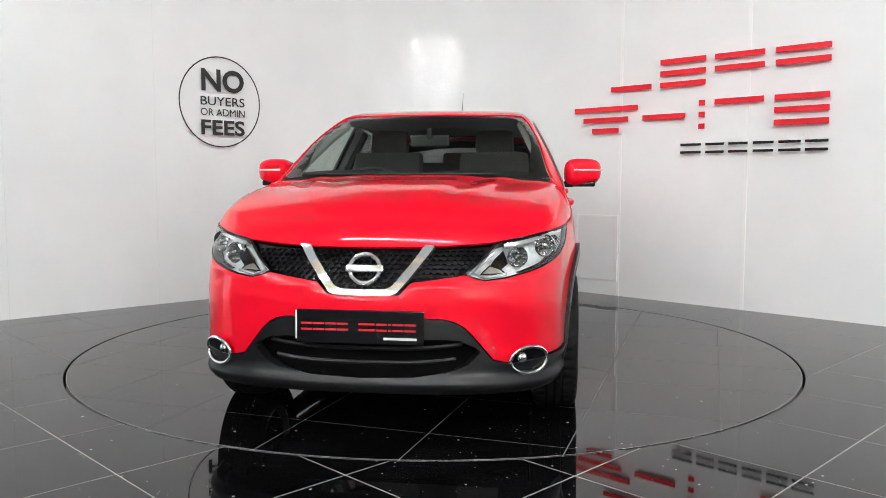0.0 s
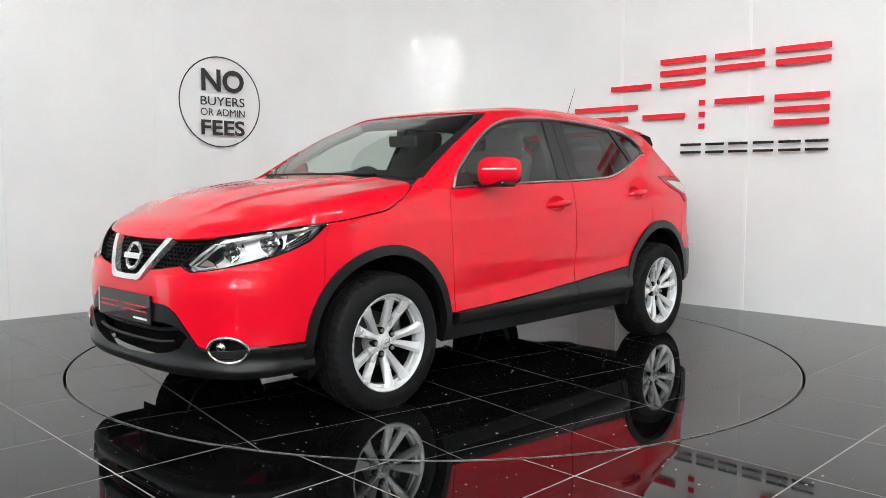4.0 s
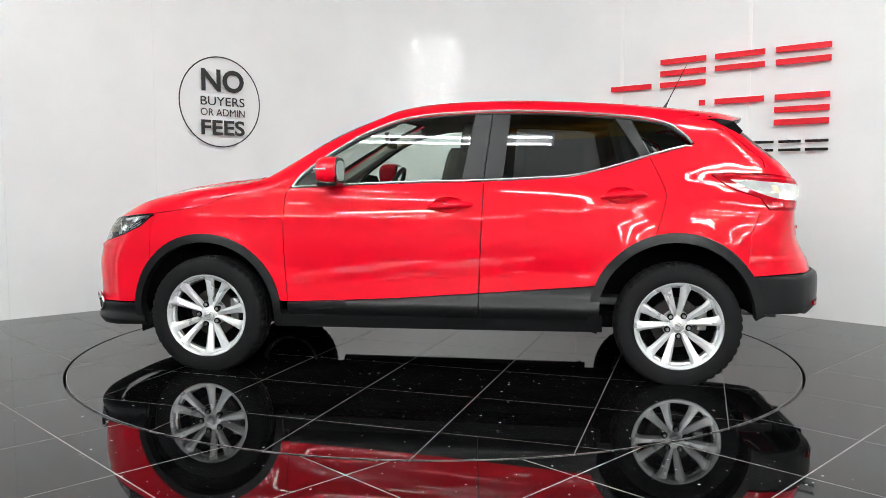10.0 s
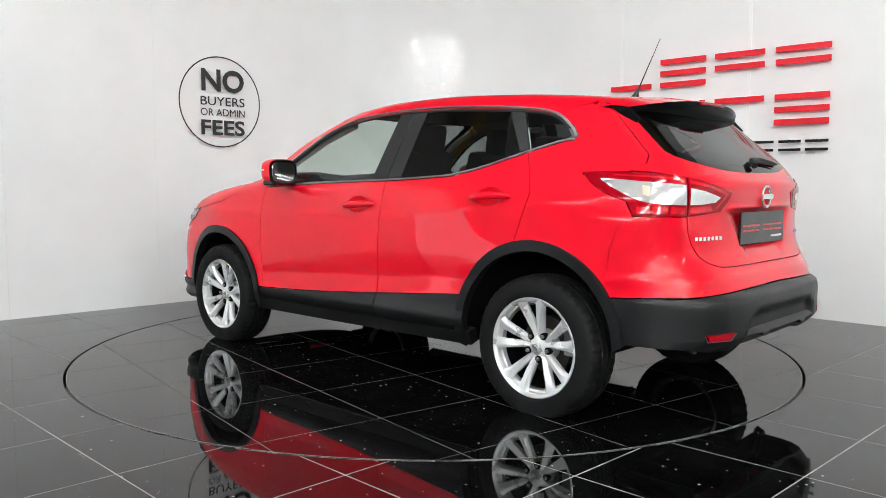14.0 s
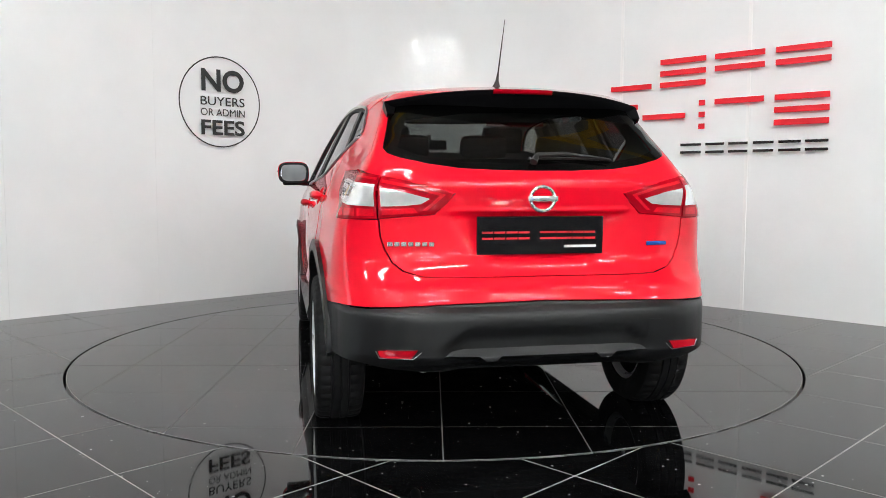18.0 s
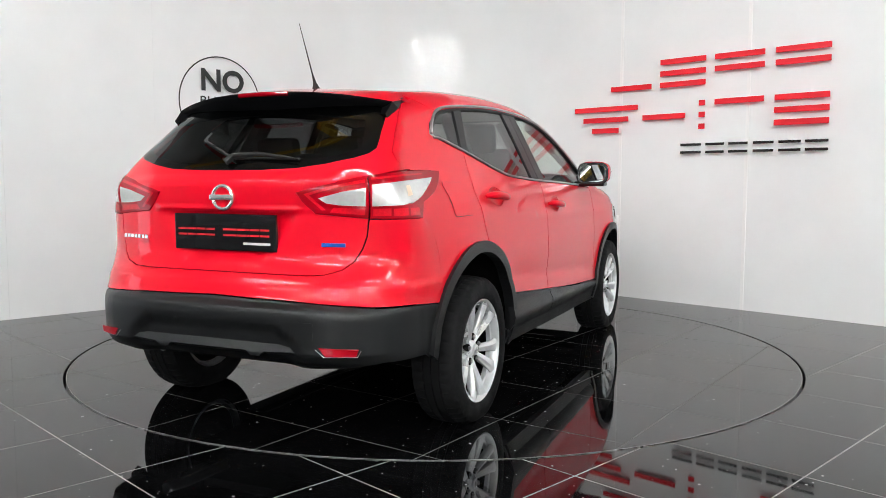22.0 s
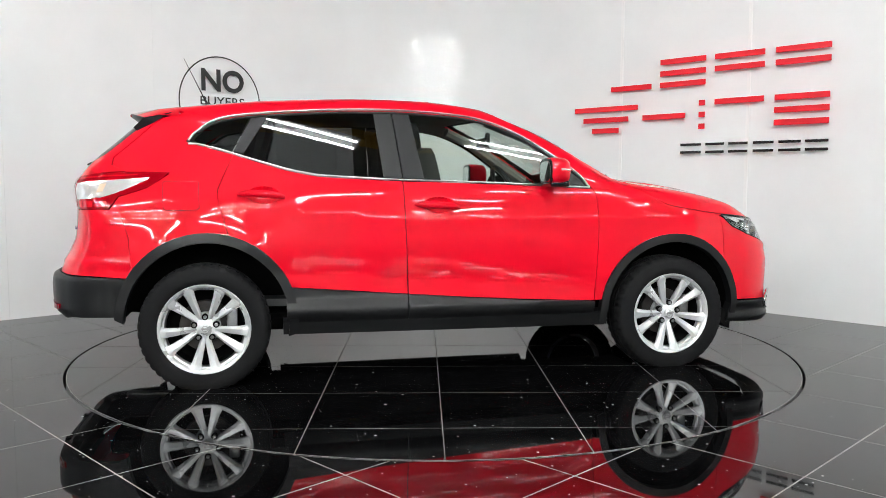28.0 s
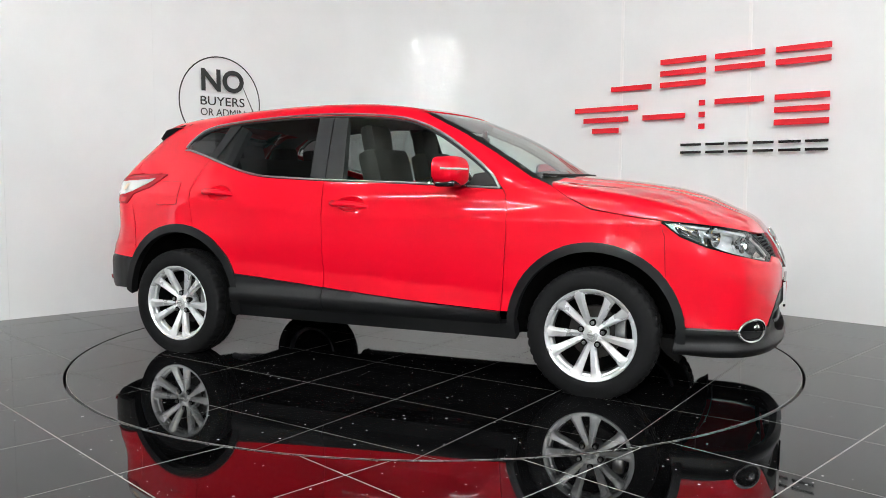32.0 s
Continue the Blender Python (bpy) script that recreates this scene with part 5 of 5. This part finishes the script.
for s in (1, -1):
    bm = bmesh.new()
    bmesh.ops.create_uvsphere(bm, u_segments=28, v_segments=18, radius=1.0)
    for v in bm.verts:
        x, y, z = v.co
        pw = lambda t, e: math.copysign(abs(t) ** e, t)
        x, y, z = pw(x, 0.62), pw(y, 0.62), pw(z, 0.62)
        y2 = y * 0.106
        v.co = (x * (0.085 if x > 0 else 0.060) - 0.02 * y * s + (-0.012 if x < 0 else 0) , y2, z * (0.078 - 0.008 * y * s) + 0.006 * y * s)
        if v.co.x < -0.050:
            v.co.x = -0.050
    mir = part("door_mirror", bm, M_PAINT, car, "red door mirror with a black base", True)
    mir.matrix_basis = pose(0.568, s * 0.922, 1.144)
    part("mirror_glass", rounded_disc(0.086, 0.058, -0.058, -0.050), M_MIRROR, mir, "mirror glass")
    part("mirror_rim", rounded_disc(0.101, 0.072, -0.056, -0.046), M_GLOSS, mir)
    bm = slab(bmesh.new(), (0.115, 0.170, 0.036), (0.006, -s * 0.012, -0.066), 0.016, 3)
    part("mirror_base", bm, M_GLOSS, mir, "black lower shell", True)
    bm = slab(bmesh.new(), (0.075, 0.13, 0.034), (0.03, -s * 0.115, -0.070), 0.012, 3)
    part("mirror_arm", bm, M_GLOSS, mir, "", True)
    part("indicator", tube([(0.088, -s * 0.05, 0.010), (0.080, s * 0.045, 0.010), (0.045, s * 0.092, 0.010), (0.0, s * 0.106, 0.012)], 0.006, 8), M_WHITELENS, mir, "clear indicator strip", True)
    for x0, x1, z0, z1 in HANDLES:
        a = [(x0 + (x1 - x0) * t, z0 + (z1 - z0) * t) for t in np.linspace(0, 1, 11)]
        p, n = on_body(ray_side, a, s)
        off = [0.002, 0.022, 0.030, 0.033, 0.034, 0.034, 0.034, 0.032, 0.028, 0.018, 0.002]
        rad = [0.008, 0.017, 0.019, 0.020, 0.020, 0.020, 0.020, 0.020, 0.019, 0.016, 0.008]
        part("door_handle", tube([tuple(q + m * o) for q, m, o in zip(p, n, off)], rad, 10), M_PAINT, car, "red door handle", True)
        xm, zm = (x0 + x1) / 2 + 0.012, (z0 + z1) / 2 + 0.006
        cup = handle_cup(x0, x1, z0, z1)
        panel("handle_recess", ray_side, cup, M_PAINT, car, s, lift=-0.001, depth=0, step=0.010, bulge=lambda v, xm=xm, zm=zm: -0.026 * np.clip(1 - ((v[:, 0] - xm) / 0.088) ** 2 - ((v[:, 1] - zm) / 0.046) ** 2, 0, 1) ** 0.6)
flap = [(-1.345, 1.075), (-1.352, 1.083), (-1.515, 1.083), (-1.526, 1.072), (-1.517, 0.945), (-1.505, 0.935), (-1.352, 0.938), (-1.340, 0.948)]
panel("flap_gap", ray_side, [(-1.432 + (x + 1.432) * 1.022, 1.01 + (z - 1.01) * 1.028) for x, z in flap], M_SEAL, car, -1, lift=0.0016, depth=0)
panel("fuel_flap", ray_side, flap, M_PAINT, car, -1, lift=0.0034, depth=0.003, label="red fuel filler flap")

# ---- wheels ----
TYRE = [(0.222, -0.100), (0.240, -0.106), (0.270, -0.113), (0.300, -0.106), (0.322, -0.100), (0.334, -0.082), (0.338, -0.055), (0.339, -0.042), (0.331, -0.040), (0.331, -0.034), (0.339, -0.032), (0.340, -0.004),
        (0.331, -0.003), (0.331, 0.003), (0.340, 0.004), (0.339, 0.032), (0.331, 0.034), (0.331, 0.040), (0.339, 0.042), (0.338, 0.055), (0.334, 0.082), (0.322, 0.098), (0.300, 0.105), (0.275, 0.108), (0.249, 0.106), (0.2385, 0.101), (0.234, 0.085)]
HUB_Z = 0.316


def build_wheel():
    wheel = new("wheel")
    bm = lathe(TYRE, 180)
    for v in bm.verts:
        r, k = math.hypot(v.co.x, v.co.z), round(math.atan2(v.co.z, v.co.x) / (2 * math.pi) * 180)
        if r > 0.330 and abs(v.co.y) > 0.041 and k % 4 == 0:
            v.co.x, v.co.z = v.co.x * (r - 0.007) / r, v.co.z * (r - 0.007) / r
        if v.co.z < -HUB_Z:
            v.co.z = -HUB_Z
    part("tyre", bm, M_RUBBER, wheel, "black rubber tyre", True)
    rim = part("rim", lathe([(0.206, -0.09), (0.210, 0.030), (0.212, 0.062), (0.222, 0.066), (0.2235, 0.088), (0.230, 0.096), (0.240, 0.100), (0.2445, 0.097), (0.243, 0.082), (0.228, -0.09)], 72), M_ALLOY, wheel, "silver alloy rim with ten spokes", True)
    box("brake_caliper", (0.055, 0.05, 0.13), (-0.135, -0.02, 0.03), M_STEEL, wheel, 0.012, "grey brake caliper", True)
    # barrel and its back near black: the shade behind the spokes put into colour
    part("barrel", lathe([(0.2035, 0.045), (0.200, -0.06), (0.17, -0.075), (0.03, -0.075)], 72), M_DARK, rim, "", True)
    part("brake_disc", lathe([(0.06, -0.02), (0.136, -0.02), (0.138, -0.03), (0.138, -0.05)], 48), M_BRAKE, wheel, "iron brake disc", True)
    part("hub", lathe([(0.0005, 0.064), (0.030, 0.064), (0.036, 0.060), (0.048, 0.054), (0.074, 0.046), (0.080, 0.030), (0.080, -0.04)], 40), M_ALLOY, rim, "", True)
    part("centre_cap", lathe([(0.0005, 0.078), (0.018, 0.077), (0.026, 0.073), (0.028, 0.060)], 28), M_ALLOY, rim, "round centre cap", True)
    bm = bmesh.new()
    bmesh.ops.create_cube(bm, size=1.0, matrix=Matrix.Translation((0, 0.0785, 0)) @ Matrix.Diagonal((0.036, 0.003, 0.008, 1)))
    part("cap_badge", bm, M_STEEL, rim)
    part("cap_ring", lathe([(0.0135, 0.0772), (0.015, 0.0795), (0.0165, 0.0772)], 24), M_STEEL, rim, "", True)
    for k in range(10):
        base = 90 + 72 * (k // 2)
        side = 1 if k % 2 else -1
        sec = []
        for r, w, y, hgt, off in ((0.034, 0.026, 0.052, 0.030, 27), (0.055, 0.029, 0.057, 0.036, 25.5), (0.085, 0.034, 0.064, 0.040, 24.2), (0.13, 0.041, 0.078, 0.040, 23.2), (0.185, 0.050, 0.090, 0.034, 22.4), (0.210, 0.060, 0.095, 0.026, 22.0), (0.234, 0.082, 0.0965, 0.02, 21.8)):
            a = radians(base + side * off)
            c, t = Vector((math.cos(a) * r, 0, math.sin(a) * r)), Vector((-math.sin(a), 0, math.cos(a)))
            up = lambda f, d: c + t * (w / 2 * f) + Vector((0, y - d, 0))
            sec.append([up(1, 0.016), up(0.86, 0.009), up(-side * 0.30, 0.0), up(-0.86, 0.009), up(-1, 0.016), up(-0.80, hgt), up(0.80, hgt)])
        bm = bmesh.new()
        rings = [[bm.verts.new(q) for q in ring] for ring in sec]
        for a, b in zip(rings, rings[1:]):
            for q in range(7):
                bm.faces.new((a[q], a[(q + 1) % 7], b[(q + 1) % 7], b[q]))
        bm.faces.new(rings[0]), bm.faces.new(rings[-1][::-1])
        bmesh.ops.recalc_face_normals(bm, faces=bm.faces)
        part("spoke", bm, M_ALLOY, rim, "", True)
    for k in range(5):
        a = radians(90 + 72 * k)
        # raised black disc: the shade of the nut's recess is put into its colour
        o = part("nut_shade", lathe([(0.0005, 0.004), (0.0165, 0.006), (0.0175, 0.004), (0.0175, -0.02)], 20), M_DARK, rim, "near-black disc standing in for the shaded recess round a wheel nut", True)
        o.matrix_basis = pose(0.061 * math.cos(a), 0.0535, 0.061 * math.sin(a))
        o = part("wheel_nut", lathe([(0.0005, 0.022), (0.007, 0.022), (0.0105, 0.018), (0.0105, -0.01)], 6), M_STEEL, rim)
        o.matrix_basis = pose(0.061 * math.cos(a), 0.048, 0.061 * math.sin(a))
    return wheel


wheel = build_wheel()
wheel.parent = car
wheel.matrix_basis = pose(1.323, 0.771, HUB_Z)
# each wheel has stopped at its own turn
for x, s, turn in ((1.323, 1, 17), (-1.323, 1, -31), (1.323, -1, -5), (-1.323, -1, 0)):
    w = wheel if (x, s) == (1.323, 1) else copy_thing(wheel, pose(x, s * 0.771, HUB_Z, 0, 0, 0 if s > 0 else 180))
    for piece in w.children:
        if piece.name.startswith("rim"):
            piece.matrix_basis = pose(0, 0, 0, 0, turn, 0) @ Matrix.Diagonal((0.972, 1, 0.972, 1))

# ---- inside and underneath ----
box("underbody", (3.2, 1.30, 0.10), (0.05, 0, 0.31), M_DARK, car, 0.03)
box("cabin_floor", (2.5, 1.36, 0.04), (-0.35, 0, 0.42), M_DASH, car)
for s in (1, -1):
    trim = [(0.80, 0.50), (0.80, 1.04)] + low_line(0.78, -1.10, -0.014) + [(-1.15, 1.18), (-1.10, 0.95), (-0.90, 0.60), (-0.80, 0.50)]
    panel("door_trim", ray_side, trim, M_DASH, car, s, lift=-0.075, depth=0, step=0.08)


def seat(x, y, wide):
    box("seat_cushion", (0.52, wide, 0.20), pose(x + 0.20, y, 0.62, 0, -6, 0), M_CLOTH, car, 0.06, "dark cloth seat", True)
    box("seat_back", (0.14, wide * 0.94, 0.62), pose(x - 0.14, y, 0.98, 0, -14, 0), M_CLOTH, car, 0.055, "dark cloth backrest", True)
    box("headrest", (0.10, 0.26, 0.18), pose(x - 0.255, y, 1.345, 0, -10, 0), M_CLOTH, car, 0.045, "dark cloth headrest", True)


seat(0.10, 0.36, 0.50)
seat(0.10, -0.36, 0.50)
box("rear_bench", (0.50, 1.24, 0.20), pose(-0.68, 0, 0.66, 0, -6, 0), M_CLOTH, car, 0.05, "dark cloth rear bench", True)
box("bench_back", (0.14, 1.24, 0.56), pose(-1.00, 0, 0.96, 0, -16, 0), M_CLOTH, car, 0.05, "dark cloth bench back", True)
for y in (-0.40, 0.0, 0.40):
    box("headrest", (0.09, 0.24, 0.13), pose(-1.09, y, 1.255, 0, -10, 0), M_CLOTH, car, 0.04, "dark cloth headrest", True)
box("parcel_shelf", (0.72, 1.10, 0.03), (-1.48, 0, 1.06), M_DASH, car, 0.01)
dash = box("dashboard", (0.42, 1.42, 0.26), pose(0.80, 0, 0.93, 0, 8, 0), M_DASH, car, 0.07, "black dashboard", True)
ring = [(0.0, 0.19 * math.cos(2 * math.pi * k / 32), 0.19 * math.sin(2 * math.pi * k / 32)) for k in range(32)]
wheel_ring = part("steering_wheel", tube(ring, 0.016, 8, True), M_DASH, car, "black steering wheel", True)
wheel_ring.matrix_basis = pose(0.46, -0.36, 1.00, 0, -24, 0)
box("wheel_hub", (0.05, 0.15, 0.12), (0.03, 0, 0), M_DASH, wheel_ring, 0.02)
for a in (0, 180, 270):
    o = box("wheel_spoke", (0.02, 0.14, 0.03), Matrix.Rotation(radians(a), 4, "X") @ Matrix.Translation((0.012, 0.115, 0)), M_DASH, wheel_ring, 0.006)
mirror_in = box("cabin_mirror", (0.03, 0.24, 0.07), (0, 0, 0), M_DASH, car, 0.012, "black cabin mirror")
mirror_in.matrix_basis = pose(0.40, 0, 1.338, 0, 10, 0)
box("mirror_stem", (0.03, 0.03, 0.06), (0.02, 0, 0.045), M_DASH, mirror_in, 0.008)
for s in (1, -1):
    p, n = on_body(ray_roof, [(0.93, s * 0.80), (0.75, s * 0.715), (0.50, s * 0.585), (0.28, s * 0.505)], 1, -0.045)
    part("pillar_lining", tube([tuple(q) for q in p], 0.034, 8), M_LINER, car, "", True)
    p, n = on_body(ray_side, [(-0.20, 1.10), (-0.27, 1.46)], s, -0.05)
    part("pillar_lining", tube([tuple(q) for q in p], 0.05, 8), M_DASH, car, "", True)
    p, n = on_body(ray_side, [(-1.06, 1.20), (-1.00, 1.44)], s, -0.06)
    part("pillar_lining", tube([tuple(q) for q in p], 0.05, 8), M_DASH, car, "", True)
for s in (1, -1):
    bm = bmesh.new()
    low, high = ([bm.verts.new((x, s * 0.735 + d, z)) for x, z in ((1.615, 0.325), (1.755, 0.315), (1.750, 0.200), (1.690, 0.238))] for d in (-0.06, 0.06))
    bm.faces.new(low), bm.faces.new(high[::-1])
    for k in range(4):
        bm.faces.new((low[k], high[k], high[(k + 1) % 4], low[(k + 1) % 4]))
    bmesh.ops.recalc_face_normals(bm, faces=bm.faces)
    part("air_deflector", bm, M_DARK, car, "black rubber flap before the wheel")
part("exhaust", tube([(-1.45, 0.42, 0.34), (-1.80, 0.45, 0.345), (-1.93, 0.46, 0.335)], 0.024, 12), M_STEEL, car, "steel exhaust tip", True)
box("silencer", (0.42, 0.50, 0.10), (-1.68, -0.20, 0.42), M_DARK, car, 0.05)

# ---- tiles ----
lay_tiles(floor, 44.4, 0.497, 0.340, 0.602, 0.0065, CIRCLE, False, 7.5, 0.0)
lay_tiles(table, 79.3, -0.018, 0.0, 0.602, 0.0050, RIM_IN, True, 3.0, 0.0)


def motions():
    turns = []
    cars = []
    for k in range(33):
        a = TURN_START + TURN_RATE * k
        turns.append((float(k), pose(*TABLE_C, 0, 0, 0, a)))
        c, s = math.cos(radians(a)), math.sin(radians(a))
        cars.append((float(k), pose(CAR_OFF[0] * c - CAR_OFF[1] * s, CAR_OFF[0] * s + CAR_OFF[1] * c, 0, 0, 0, a)))
    walk(table, turns)
    walk(car, cars)


motions()
